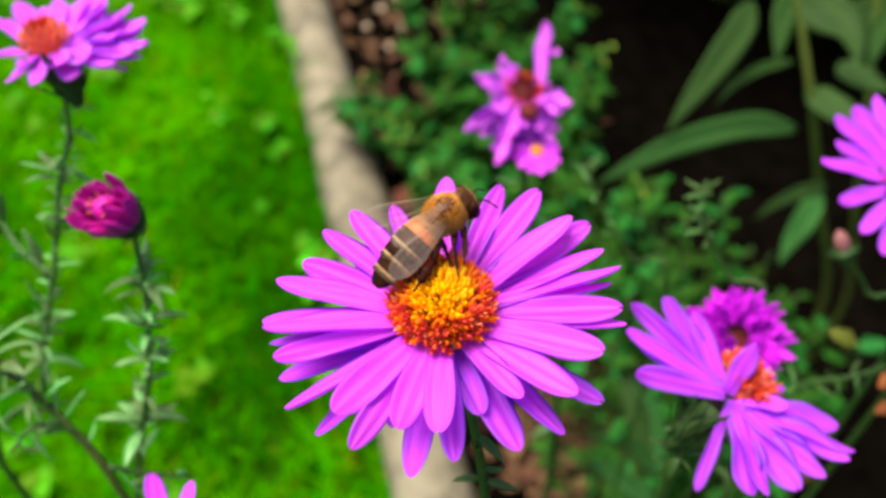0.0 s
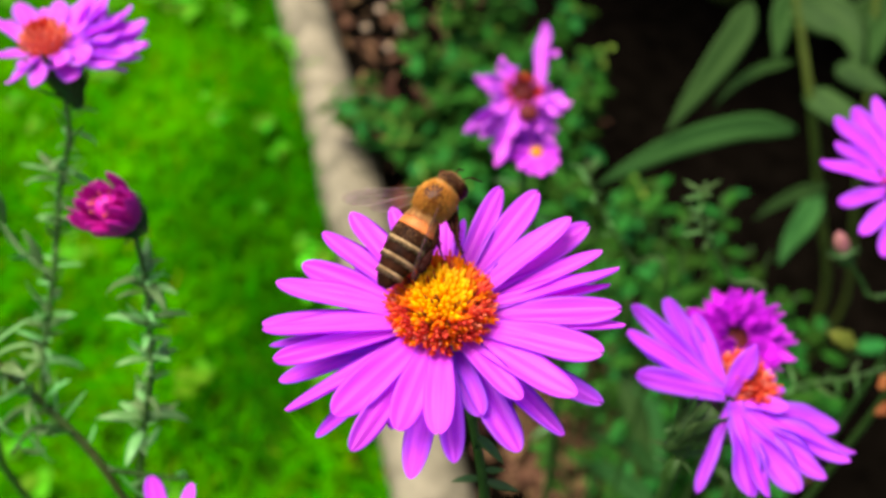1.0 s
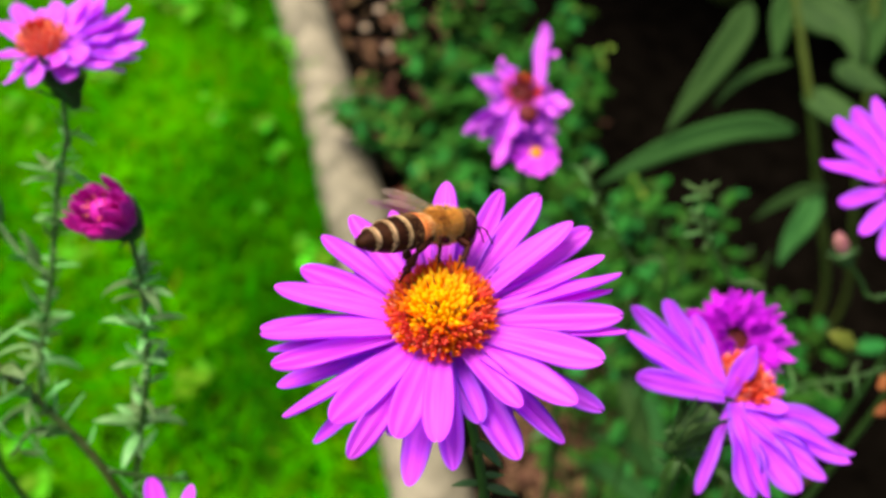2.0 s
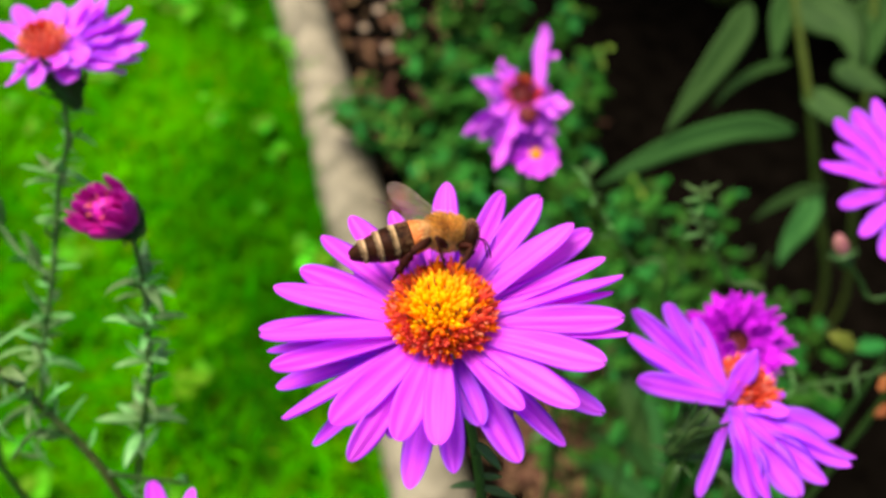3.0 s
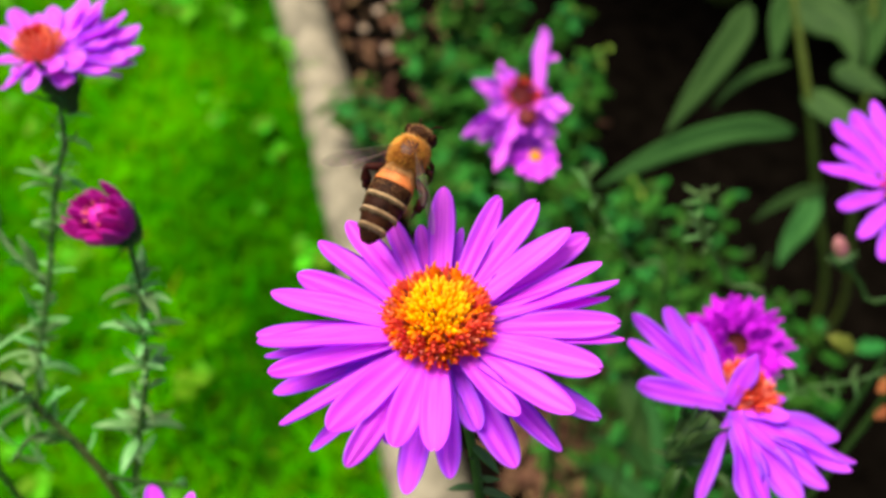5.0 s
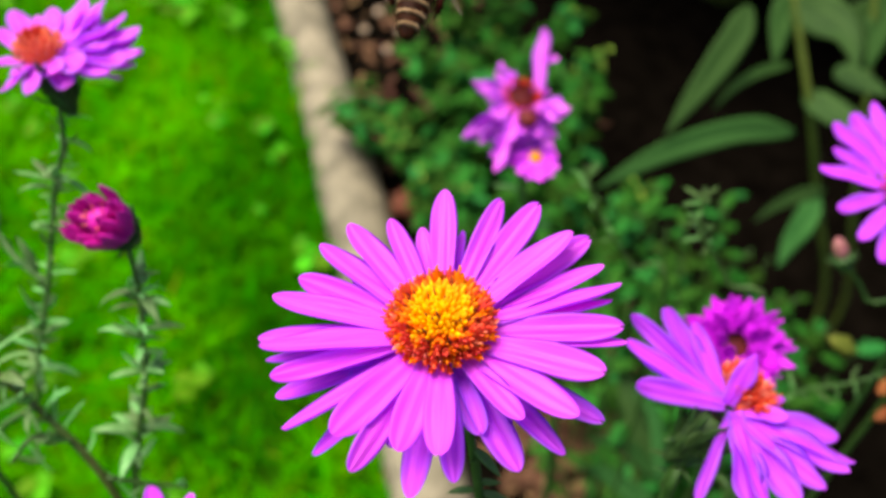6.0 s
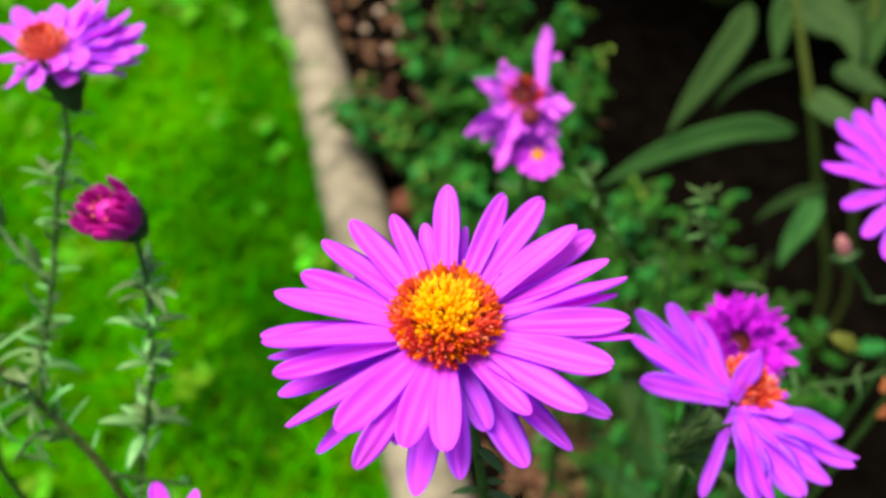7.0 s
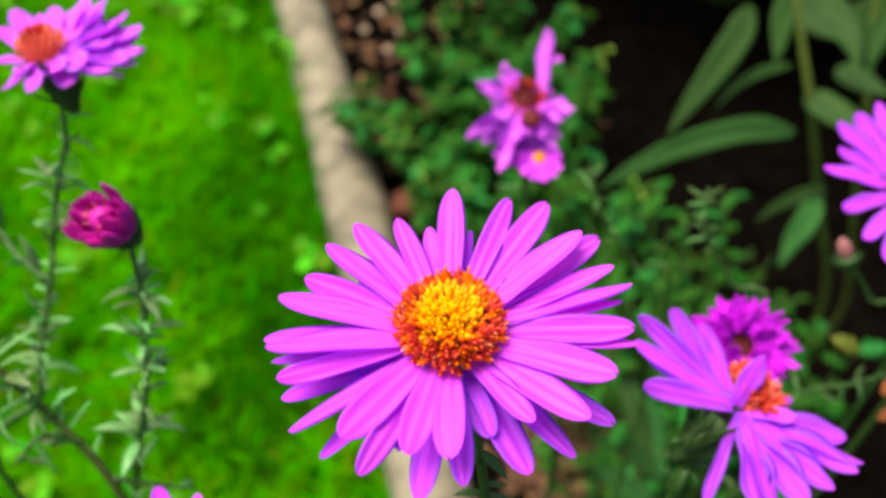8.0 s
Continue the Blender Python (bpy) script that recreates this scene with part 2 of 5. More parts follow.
def lathe(bm, profile, seg=16, m=Matrix()):
    """Turns a profile of (radius, height) about z."""
    rings = [[bm.verts.new(m @ Vector((r * math.cos(2 * math.pi * k / seg), r * math.sin(2 * math.pi * k / seg), z))) for k in range(seg)] for r, z in profile]
    for a, b in zip(rings, rings[1:]):
        for k in range(seg):
            bm.faces.new((a[k], a[(k + 1) % seg], b[(k + 1) % seg], b[k]))
    bm.faces.new(rings[0][::-1])
    bm.faces.new(rings[-1])


def blade(bm, length, width, shape, bend=0.0, groove=0.1, thick=0.04, n=10, across=4, twist=0.0, m=Matrix(), ruffle=0.0, ribs=0.0, notch=0.0):
    """A leaf or petal along +x, its face to +z: a thin closed shell with a UV map (along, across). shape: half width along 0..1."""
    uv = bm.loops.layers.uv.verify()
    top, low = [], []
    for i in range(n + 1):
        s = 1 - (1 - i / n) ** 1.5
        w = width * 0.5 * max(shape(s), 0.02)
        ang = bend * s
        x = length * (math.sin(ang) / bend if abs(bend) > 1e-4 else s)
        z = length * ((1 - math.cos(ang)) / bend if abs(bend) > 1e-4 else 0)
        ra, rb = [], []
        for j in range(across + 1):
            v = j / across * 2 - 1
            dz = -groove * width * (1 - v * v) * shape(s) + groove * 0.6 * width * math.exp(-(v * 5) ** 2) * shape(s)
            dz += ruffle * width * v * abs(v) * math.sin(s * 11 + v * 1.5) + ruffle * 0.6 * width * math.sin(s * 7) * (1 - abs(v))
            dz -= ribs * width * (math.exp(-((abs(v) - 0.36) * 7) ** 2)) * min(1, s * 3) * shape(s)
            y, zz = v * w, dz
            c, sn = math.cos(twist * s), math.sin(twist * s)
            y, zz = y * c - zz * sn, y * sn + zz * c
            up = Vector((-math.sin(ang), 0, math.cos(ang)))
            p = Vector((x - notch * width * math.exp(-(v * 2.2) ** 2) * s ** 12, y, z)) + up * zz
            ra.append((bm.verts.new(m @ p), s, j / across))
            edge = 0.0 if j in (0, across) or i == n else 1.0
            rb.append((ra[-1][0] if not edge else bm.verts.new(m @ (p - up * thick * width)), s, j / across))
        top.append(ra)
        low.append(rb)
    for rows, flip in ((top, False), (low, True)):
        for i in range(n):
            for j in range(across):
                q = [rows[i][j], rows[i + 1][j], rows[i + 1][j + 1], rows[i][j + 1]]
                if flip:
                    q = q[::-1]
                try:
                    f = bm.faces.new([e[0] for e in q])
                except ValueError:
                    continue
                for lp, e in zip(f.loops, q):
                    lp[uv].uv = (e[1], e[2])


def strip_leaf(bm, points, width, up, shape, groove=0.10, thick=0.0008):
    """A long leaf along a curve from its foot to its tip, folded a little along the midrib: a thin closed shell with a UV map."""
    uv = bm.loops.layers.uv.verify()
    pts = curve_points(points, 6)
    n, across = len(pts) - 1, 6
    top, low = [], []
    for i, p in enumerate(pts):
        d = (pts[min(i + 1, n)] - pts[max(i - 1, 0)]).normalized()
        side_way = Vector(up).cross(d).normalized()
        face = d.cross(side_way)
        w = width * 0.5 * max(shape(i / n), 0.03)
        ra, rb = [], []
        for j in range(across + 1):
            v = j / across * 2 - 1
            q = p + side_way * v * w + face * (groove * w * (abs(v) * 1.4 + 0.12 * math.sin(i * 1.1 + v)))
            a = bm.verts.new(q)
            ra.append((a, i / n, j / across))
            rb.append((a if j in (0, across) or i in (0, n) else bm.verts.new(q - face * thick), i / n, j / across))
        top.append(ra)
        low.append(rb)
    for rows, flip in ((top, False), (low, True)):
        for i in range(n):
            for j in range(across):
                q = [rows[i][j], rows[i + 1][j], rows[i + 1][j + 1], rows[i][j + 1]]
                try:
                    f = bm.faces.new([e[0] for e in (q[::-1] if flip else q)])
                except ValueError:
                    continue
                for lp, e in zip(f.loops, q[::-1] if flip else q):
                    lp[uv].uv = (e[1], e[2])


def ray_shape(s):
    """A strap: narrow foot, nearly parallel sides, blunt rounded tip."""
    return (0.62 + 0.38 * min(s / 0.58, 1) ** 0.9) * (1 if s < 0.66 else max(1 - ((s - 0.66) / 0.342) ** 2.4, 0) ** 0.56)


def pointed_shape(s):
    return (0.65 + 0.35 * min(s / 0.5, 1)) * (1 if s < 0.6 else max(1 - ((s - 0.6) / 0.41) ** 1.6, 0.0))


def lance_shape(s):
    return math.sin(math.pi * min(max(s, 0.02), 0.985) ** 0.8) ** 0.8


def sword_shape(s):
    """Narrow foot, long parallel sides, drawn-out tip."""
    return (0.15 + 0.85 * min(s / 0.18, 1) ** 0.7) * (1 if s < 0.38 else max(1 - ((s - 0.38) / 0.625) ** 1.5, 0.0))


def lobed_shape(s):
    return math.sin(math.pi * min(max(s, 0.03), 0.97) ** 0.75) ** 0.7 * (1 + 0.28 * math.sin(s * 19))


def leaf_mesh(name, material, length, width, shape=lance_shape, bend=-0.5, groove=-0.12, n=8):
    bm = bmesh.new()
    blade(bm, length, width, shape, bend, groove, 0.03, n, 4)
    return smooth_mesh(name, bm, material)


def facing(direction, normal, origin=(0, 0, 0)):
    """A pose whose x runs along direction and whose z leans to normal."""
    x = Vector(direction).normalized()
    z = Vector(normal)
    z = (z - x * z.dot(x))
    if z.length < 1e-5:
        z = x.orthogonal()
    z.normalize()
    y = z.cross(x)
    m = Matrix((x, y, z)).transposed().to_4x4()
    m.translation = origin
    return m


PETAL_SHAPES = {}


def petal_mesh(material, bend, ruffle=0.0, shape=None):
    """Unit petal, one metre long and wide: scaled by each petal."""
    key = (material.name, round(bend, 1), ruffle, random.choice((-0.30, -0.12, 0.1, 0.26)), shape)
    if key not in PETAL_SHAPES:
        bm = bmesh.new()
        blade(bm, 1.0, 1.0, shape or ray_shape, key[1], 0.07 - abs(key[3]) * 0.1, 0.05, 18, 10, twist=key[3], ruffle=ruffle, ribs=0.026, notch=0.035 if key[3] > 0.2 else 0.0)
        PETAL_SHAPES[key] = smooth_mesh("petal", bm, material)
    return PETAL_SHAPES[key]


def add_petals(head, centre, normal, tips, material, width, inner=0.0026, bend=-0.2, spread=0.0, ruffle=0.0, face=None, shape=None):
    """Petals from a flower's centre to the tips (millimetres from it); a fourth number is that petal's own width."""
    nrm = Vector(normal).normalized()
    for t in tips:
        tip = Vector(t[:3]) / 1000
        flat = tip - nrm * tip.dot(nrm)
        start = flat.normalized() * inner if flat.length > 1e-5 else Vector()
        d = tip - start
        b = bend + random.uniform(-0.15, 0.15)
        m = facing(d, (Vector(face) if face else nrm) + Vector((random.uniform(-1, 1), random.uniform(-1, 1), 0)) * (0.15 + spread), Vector(centre) + start)
        chord = Vector((math.sin(b) / b, 0, (1 - math.cos(b)) / b)) if abs(b) > 1e-3 else Vector((1, 0, 0))
        turn = Matrix.Rotation(math.atan2(chord.z, chord.x), 4, "Y")
        s = d.length / chord.length
        w = t[3] / 1000 if len(t) > 3 else width * random.uniform(0.82, 1.14)
        part("petal", petal_mesh(material, b, ruffle, shape), material, head, at=m @ turn @ Matrix.Diagonal((s, w, s * 0.35 + w * 0.65, 1)))


def ring_tips(normal, count, radius, rise, jitter=0.12, start=0.0):
    """Tips of an even ring of petals about an axis, in millimetres."""
    n = Vector(normal).normalized()
    u = n.orthogonal().normalized()
    v = n.cross(u)
    out = []
    for k in range(count):
        a = start + 2 * math.pi * (k + random.uniform(-0.3, 0.3)) / count
        r = radius * random.uniform(1 - jitter, 1 + jitter * 0.5)
        e = radians(rise + random.uniform(-8, 8))
        out.append((u * math.cos(a) + v * math.sin(a)) * r * math.cos(e) + n * r * math.sin(e))
    return out


def floret_mesh(name, material, r, length, teeth):
    bm = bmesh.new()
    if teeth:
        seg = 10
        prof = ((0.45, 0), (0.5, 0.55), (0.75, 0.8), (1.0, 0.95))
        rings = []
        for rr, z in prof:
            ring = []
            for k in range(seg):
                a = 2 * math.pi * k / seg
                out = 1.0 if rr < 0.9 or k % 2 == 0 else 0.55
                ring.append(bm.verts.new((r * rr * out * math.cos(a), r * rr * out * math.sin(a), length * (z if rr < 0.9 or k % 2 else z + 0.1))))
            rings.append(ring)
        for a, b in zip(rings, rings[1:]):
            for k in range(seg):
                bm.faces.new((a[k], a[(k + 1) % seg], b[(k + 1) % seg], b[k]))
        tube(bm, [Vector((0, 0, length * 0.4)), Vector((0, 0, length * 1.15)), Vector((r * 0.3, 0, length * 1.3))], [r * 0.3, r * 0.3, r * 0.15], 5)
    else:
        lathe(bm, ((r * 0.6, 0), (r * 0.72, length * 0.35), (r * 0.8, length * 0.6), (r * 0.55, length * 0.82), (r * 0.12, length * 1.05)), 7)
    return smooth_mesh(name, bm, material)


FLORETS = {
    "bud": floret_mesh("floret", FLORET_Y, 0.00046, 0.0019, False),
    "orange": floret_mesh("floret", FLORET_O, 0.00047, 0.0021, False),
    "open": floret_mesh("floret", FLORET_O, 0.00062, 0.0025, True),
    "red": floret_mesh("floret", FLORET_R, 0.00058, 0.0024, True),
    "dark": floret_mesh("floret", FLORET_D, 0.00050, 0.0020, True),
    "style": floret_mesh("floret", FLORET_D, 0.00016, 0.0026, False),
    "stamen": floret_mesh("floret", POLLEN, 0.00050, 0.0024, True),
}


def disc(head, centre, normal, radius, height, count, mix, label="domed disc of tiny florets"):
    """A dome set with small florets; mix(s) names the kind at s = 0 in the middle to 1 at the rim."""
    m = facing(Vector(normal).orthogonal(), normal, centre)
    bm = bmesh.new()
    lathe(bm, [(radius * math.cos(a) * 0.93, height * math.sin(a) * 0.97) for a in (-0.3, 0.0, 0.3, 0.6, 0.9, 1.2, 1.45)], 20, m)
    core = part("disc", bm, {"bud": RECEPTACLE, "dark": FLORET_D, "orange": FLORET_R, "stamen": PETAL_BUD}.get(mix(0.1), FLORET_R), head, label)
    for k in range(count):
        s = math.sqrt((k + 0.5) / count)
        a = k * 2.399963
        el = math.acos(min(s, 1))
        p = Vector((radius * s * math.cos(a), radius * s * math.sin(a), height * math.sin(el) * 0.85))
        d = Vector((math.cos(a) * s * 0.75, math.sin(a) * s * 0.75, 0.45 + 0.55 * math.sin(el)))
        d += Vector((random.uniform(-1, 1), random.uniform(-1, 1), random.uniform(-1, 1))) * 0.16
        kind = mix(s)
        z = random.choice((0.8, 0.95, 1.0, 1.1, 1.3 if s < 0.8 else 1.0)) * radius / 0.0056
        pose_ = m @ facing(d.orthogonal(), d, p * 0.93) @ Matrix.Rotation(random.uniform(0, 6), 4, "Z") @ Matrix.Scale(z, 4)
        part("floret", FLORETS[kind], None, core, at=pose_)


def bract_mesh():
    bm = bmesh.new()
    blade(bm, 1, 1, lance_shape, 0.5, 0.05, 0.1, 4, 2)
    return smooth_mesh("bract", bm, BRACT)


BRACT_MESH = bract_mesh()


def involucre(head, centre, normal, radius, length, rows=3, label="dark green cup of pointed bracts", slim=0.45, around=9):
    """The green cup under a flower: a tapered core with overlapping pointed bracts."""
    m = facing(Vector(normal).orthogonal(), -Vector(normal), centre)
    bm = bmesh.new()
    lathe(bm, ((radius * 0.85, -0.0003), (radius * 0.9, length * 0.25), (radius * 0.7, length * 0.6), (radius * 0.3, length * 0.95), (radius * 0.15, length)), 14, m)
    cup = part("bract_cup", bm, BRACT, head, label)
    for r in range(rows):
        for k in range(around):
            a = 2 * math.pi * (k + 0.5 * r) / around
            z = length * (0.3 + 0.25 * r)
            base = Vector((math.cos(a), math.sin(a), 0)) * radius * (0.85 - 0.2 * r) + Vector((0, 0, z))
            d = Vector((math.cos(a) * random.uniform(0.2, 0.9), math.sin(a) * random.uniform(0.2, 0.9), -1))
            size = Matrix.Diagonal((length * random.uniform(0.5, 0.8), radius * slim, radius * slim, 1))
            part("bract", BRACT_MESH, None, cup, at=m @ facing(d, (math.cos(a), math.sin(a), 0.2), base) @ size)
    return cup


def stem(head, foot, points, top, low, material=STEM, name="stem", label="", per=5):
    bm = bmesh.new()
    pts = [p - Vector(foot) for p in curve_points(points, per)]
    tube(bm, pts, [top + (low - top) * (i / (len(pts) - 1)) ** 0.8 for i in range(len(pts))], 7, jag=0.12)
    return part(name, bm, material, head, label)


def leaves_along(head, foot, points, meshes, count, a, b, size=1.0, tilt=0.5, per=5):
    """Leaves spiralling up a stem between the shares a and b of its length."""
    pts = curve_points(points, per)
    for k in range(count):
        s = min(a + (b - a) * (k + random.uniform(0, 2.2)) / max(count, 1), 0.98)
        i = min(int(s * (len(pts) - 1)), len(pts) - 2)
        p = pts[i].lerp(pts[i + 1], s * (len(pts) - 1) - i) - Vector(foot)
        d = (pts[i] - pts[i + 1]).normalized()
        ang = k * 2.4 + random.uniform(-0.9, 0.9)
        u = d.orthogonal().normalized()
        out = (u * math.cos(ang) + d.cross(u) * math.sin(ang))
        way = out + d * (tilt + random.uniform(-0.3, 0.3))
        me = random.choice(meshes)
        part("leaf", me, None, head, at=facing(way, d + Vector((0, 0, 0.5)), p) @ Matrix.Scale(size * random.uniform(0.45, 1.3), 4))


# ---- the ground, lawn, edging ----
EDGE_A, EDGE_B = Vector((-0.2482, 1.2661, 0)), Vector((-0.0152, 0.3698, 0))
EDGE_DIR = (EDGE_B - EDGE_A).normalized()
EDGE_SIDE = Vector((-EDGE_DIR.y, EDGE_DIR.x, 0))
if EDGE_SIDE.x < 0:
    EDGE_SIDE = -EDGE_SIDE
EDGE_AT = EDGE_A
BED_WIDTH = 1.9


def build_ground():
    bm = bmesh.new()
    xs = [-200, -20, -3] + [-1.2 + 0.05 * i for i in range(49)] + [3, 20, 200]
    ys = [-200, -20, -2] + [-0.6 + 0.05 * i for i in range(57)] + [5, 20, 200]
    grid = [[bm.verts.new((x, y, (noise.noise(Vector((x * 6, y * 6, 0))) * 0.012 if abs(x) < 1.3 and -0.7 < y < 2.3 else 0))) for x in xs] for y in ys]
    for a, b in zip(grid, grid[1:]):
        for i in range(len(xs) - 1):
            bm.faces.new((a[i], a[i + 1], b[i + 1], b[i]))
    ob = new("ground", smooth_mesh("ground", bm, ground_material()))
    tagged(ob, "garden ground, dark bed soil beside a green lawn", "ground", kind="structure")


def stuff(name, verts, faces, material, label, category):
    me = bpy.data.meshes.new(name)
    me.from_pydata(verts, [], faces)
    me.materials.append(material)
    for f in me.polygons:
        f.use_smooth = True
    tagged(new(name, me), label, category, kind="stuff")


SHADE_PATCHES = (Vector((-0.235, 0.720, 0)), Vector((-0.185, 0.530, 0)))


def build_grass():
    """Tufts of blades: tall and thin patches give the lawn its light and dark blotches."""
    rng = np.random.default_rng(4)
    kinds = {"fine": ([], []), "shaded": ([], []), "lime": ([], []), "straw": ([], [])}
    made = 0
    while made < 90000:
        x, y = rng.normal(-0.55, 0.5), rng.normal(0.95, 0.6)
        side = (Vector((x, y, 0)) - EDGE_AT).dot(EDGE_SIDE)
        if side > -0.02:
            continue
        made += 1
        tuft = noise.noise(Vector((x * 26, y * 26, 5))) + 0.5 * noise.noise(Vector((x * 60, y * 60, 2)))
        lush = noise.noise(Vector((x * 6, y * 6, 9)))
        if tuft < -0.2 and rng.uniform() < 0.8:
            continue
        # patches with a ragged outline: shade on the lawn put into a deeper green
        away = min(math.hypot((x - p.x) / 0.12, (y - p.y) / 0.19) for p in SHADE_PATCHES) + 0.5 * noise.noise(Vector((x * 9, y * 9, 1)))
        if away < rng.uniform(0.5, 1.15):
            name = "shaded"
        elif rng.uniform() < 0.05 + 0.25 * max(0, noise.noise(Vector((x * 7, y * 7, 20))) - 0.15):
            name = "straw"
        elif lush + 0.8 * tuft + rng.uniform(-0.3, 0.3) > 0.15:
            name = "lime"
        else:
            name = "fine"
        verts, faces = kinds[name]
        h, w, a = rng.uniform(0.022, 0.050) * (1 + 0.9 * tuft), rng.uniform(0.0010, 0.0022), rng.uniform(0, 6.28)
        lx, ly = math.cos(a), math.sin(a)
        lean = h * rng.uniform(0.2, 1.1)
        b = len(verts)
        for s, ww in ((0, 1), (0.5, 0.9), (0.85, 0.5)):
            px, py, pz = x + lx * lean * s * s, y + ly * lean * s * s, h * (s - 0.25 * s * s)
            verts += [(px - ly * w * ww, py + lx * w * ww, pz), (px + ly * w * ww, py - lx * w * ww, pz)]
        verts.append((x + lx * lean, y + ly * lean, h * 0.75))
        faces += [(b, b + 1, b + 3, b + 2), (b + 2, b + 3, b + 5, b + 4), (b + 4, b + 5, b + 6)]
    stuff("lawn_grass", *kinds["fine"], GRASS, "short bright green lawn grass", "grass")
    stuff("lawn_grass", *kinds["shaded"], GRASS_SHADED, "patch of coarser deep green lawn grass", "grass")
    stuff("lawn_grass", *kinds["lime"], GRASS_LIME, "lush lime green tufts in the lawn", "grass")
    stuff("lawn_grass", *kinds["straw"], GRASS_STRAW, "dry yellowish blades in the lawn", "grass")
    verts, faces = [], []
    made = 0
    while made < 230:
        x, y = rng.uniform(-1.2, 0.1), rng.uniform(0.15, 1.8)
        side = (Vector((x, y, 0)) - EDGE_AT).dot(EDGE_SIDE)
        # clover grows in patches, thickest along the edging
        if side > -0.03 or noise.noise(Vector((x * 11, y * 11, 3))) < (0.0 if -0.2 < side and y > 0.8 else 0.18):
            continue
        made += 1
        z, a0 = rng.uniform(0.030, 0.058), rng.uniform(0, 6.28)
        size = rng.uniform(0.004, 0.011)
        for k in range(3):
            a = a0 + k * 2.1
            r = size * rng.uniform(0.8, 1.1)
            c = Vector((x + math.cos(a) * r, y + math.sin(a) * r, z))
            tx, ty = rng.uniform(-0.5, 0.5), rng.uniform(-0.5, 0.5)
            b = len(verts)
            for j in range(8):
                q = 2 * math.pi * j / 8
                verts.append((c.x + math.cos(q) * r, c.y + math.sin(q) * r * 0.9, c.z + tx * math.cos(q) * r + ty * math.sin(q) * r))
            faces.append(tuple(range(b, b + 8)))
    stuff("lawn_clover", verts, faces, CLOVER, "patches of light green clover in the lawn", "clover")


def build_edging():
    log = thing("edging_log", EDGE_A - EDGE_DIR * 0.3, "weathered grey-tan wooden edging log between lawn and bed", "edging")
    bm = bmesh.new()
    pts, rad = [], []
    for i in range(70):
        s = i / 69 * 3.6 - 1.2
        pts.append(EDGE_DIR * s + EDGE_SIDE * noise.noise(Vector((s * 4, 1, 0))) * 0.003 + Vector((0, 0, 0.014 + 0.003 * noise.noise(Vector((s * 5, 7, 0))))))
        rad.append(0.041 - 0.001 * s + 0.002 * noise.noise(Vector((s * 9, 3, 3))))
    tube(bm, pts, rad, 18, jag=0.03)
    part("log", bm, WOOD, log)


def build_litter():
    rng = np.random.default_rng(9)
    verts, faces = [], []
    for k in range(5000):
        # thickest along the edging and on the open soil in front
        front = k >= 4600
        x, y = (rng.uniform(0.06, 0.27), rng.uniform(0.32, 0.53)) if front else (rng.uniform(-0.4, 1.1), rng.uniform(0.15, 1.8))
        side = (Vector((x, y, 0)) - EDGE_AT).dot(EDGE_SIDE)
        if side < 0.045 or not front and side > (rng.uniform(0.06, 0.30) if rng.uniform() < 0.985 else rng.uniform(0.06, 0.9)):
            continue
        r, a = rng.uniform(0.004, 0.013), rng.uniform(0, 6.28)
        tx, ty, z = rng.uniform(-0.6, 0.6), rng.uniform(-0.6, 0.6), rng.uniform(0.008, 0.018)
        b = len(verts)
        for j in range(7):
            q = 2 * math.pi * j / 7
            ex, ey = math.cos(q) * r * (1 if j else 1.5), math.sin(q) * r * 0.55
            verts.append((x + ex * math.cos(a) - ey * math.sin(a), y + ex * math.sin(a) + ey * math.cos(a), z + tx * ex + ty * ey + abs(ey) * 0.4))
        faces.append(tuple(range(b, b + 7)))
    stuff("leaf_litter", verts, faces, LITTER, "brown dead leaf litter on the bed soil", "leaf litter")


def pebble(centre, r, material=STONE, name="pebble", label="pale rounded pebble lying on the soil", category="stone", flat=0.6):
    bm = bmesh.new()
    bmesh.ops.create_icosphere(bm, subdivisions=2, radius=r)
    for v in bm.verts:
        v.co *= 1 + 0.22 * noise.noise(v.co * (1.2 / r) + Vector(centre) * 40)
        v.co.z *= flat
    ob = new(name, smooth_mesh(name, bm, material))
    ob.location = centre
    tagged(ob, label, category, "pebbles" if name == "pebble" else "")
    return ob


def build_stones():
    for x, y, r in (-0.06048281919958221, 1.1003814063684596, 0.012), (-0.08058077531720347, 1.0551139698071381, 0.010), (-0.06484807292243955, 1.1568595625673634, 0.012), (-0.0971315265483417, 1.1538096988552755, 0.011), (-0.11779123157479328, 1.1061837105254377, 0.009), (-0.07665459593434994, 1.1847108577335799, 0.010), (0.18510268007890016, 0.4874449048832341, 0.012), (0.15363391847598928, 0.452706269231827, 0.010):
        pebble((x, y, r * 0.4 + 0.012), r * 0.72)
    c = Vector((-0.0451, 0.7476, 0.008))
    pebble(c, 0.022, RUST, "pot_shard", "rust-brown terracotta shard lying in the soil", "pot shard", 0.5)


build_ground()
build_edging()


# ---- asters ----
def disc_mix(s):
    s += random.uniform(-0.05, 0.05)
    if s < 0.62:
        return "bud" if random.random() < 0.94 else "style"
    if s < 0.76:
        return random.choice(("bud", "orange", "orange", "orange", "style"))
    if s < 0.88:
        return random.choice(("orange", "orange", "red", "red", "open"))
    return random.choice(("red", "red", "red", "open", "stamen"))


def red_mix(s):
    return random.choice(("red", "red", "red", "stamen"))


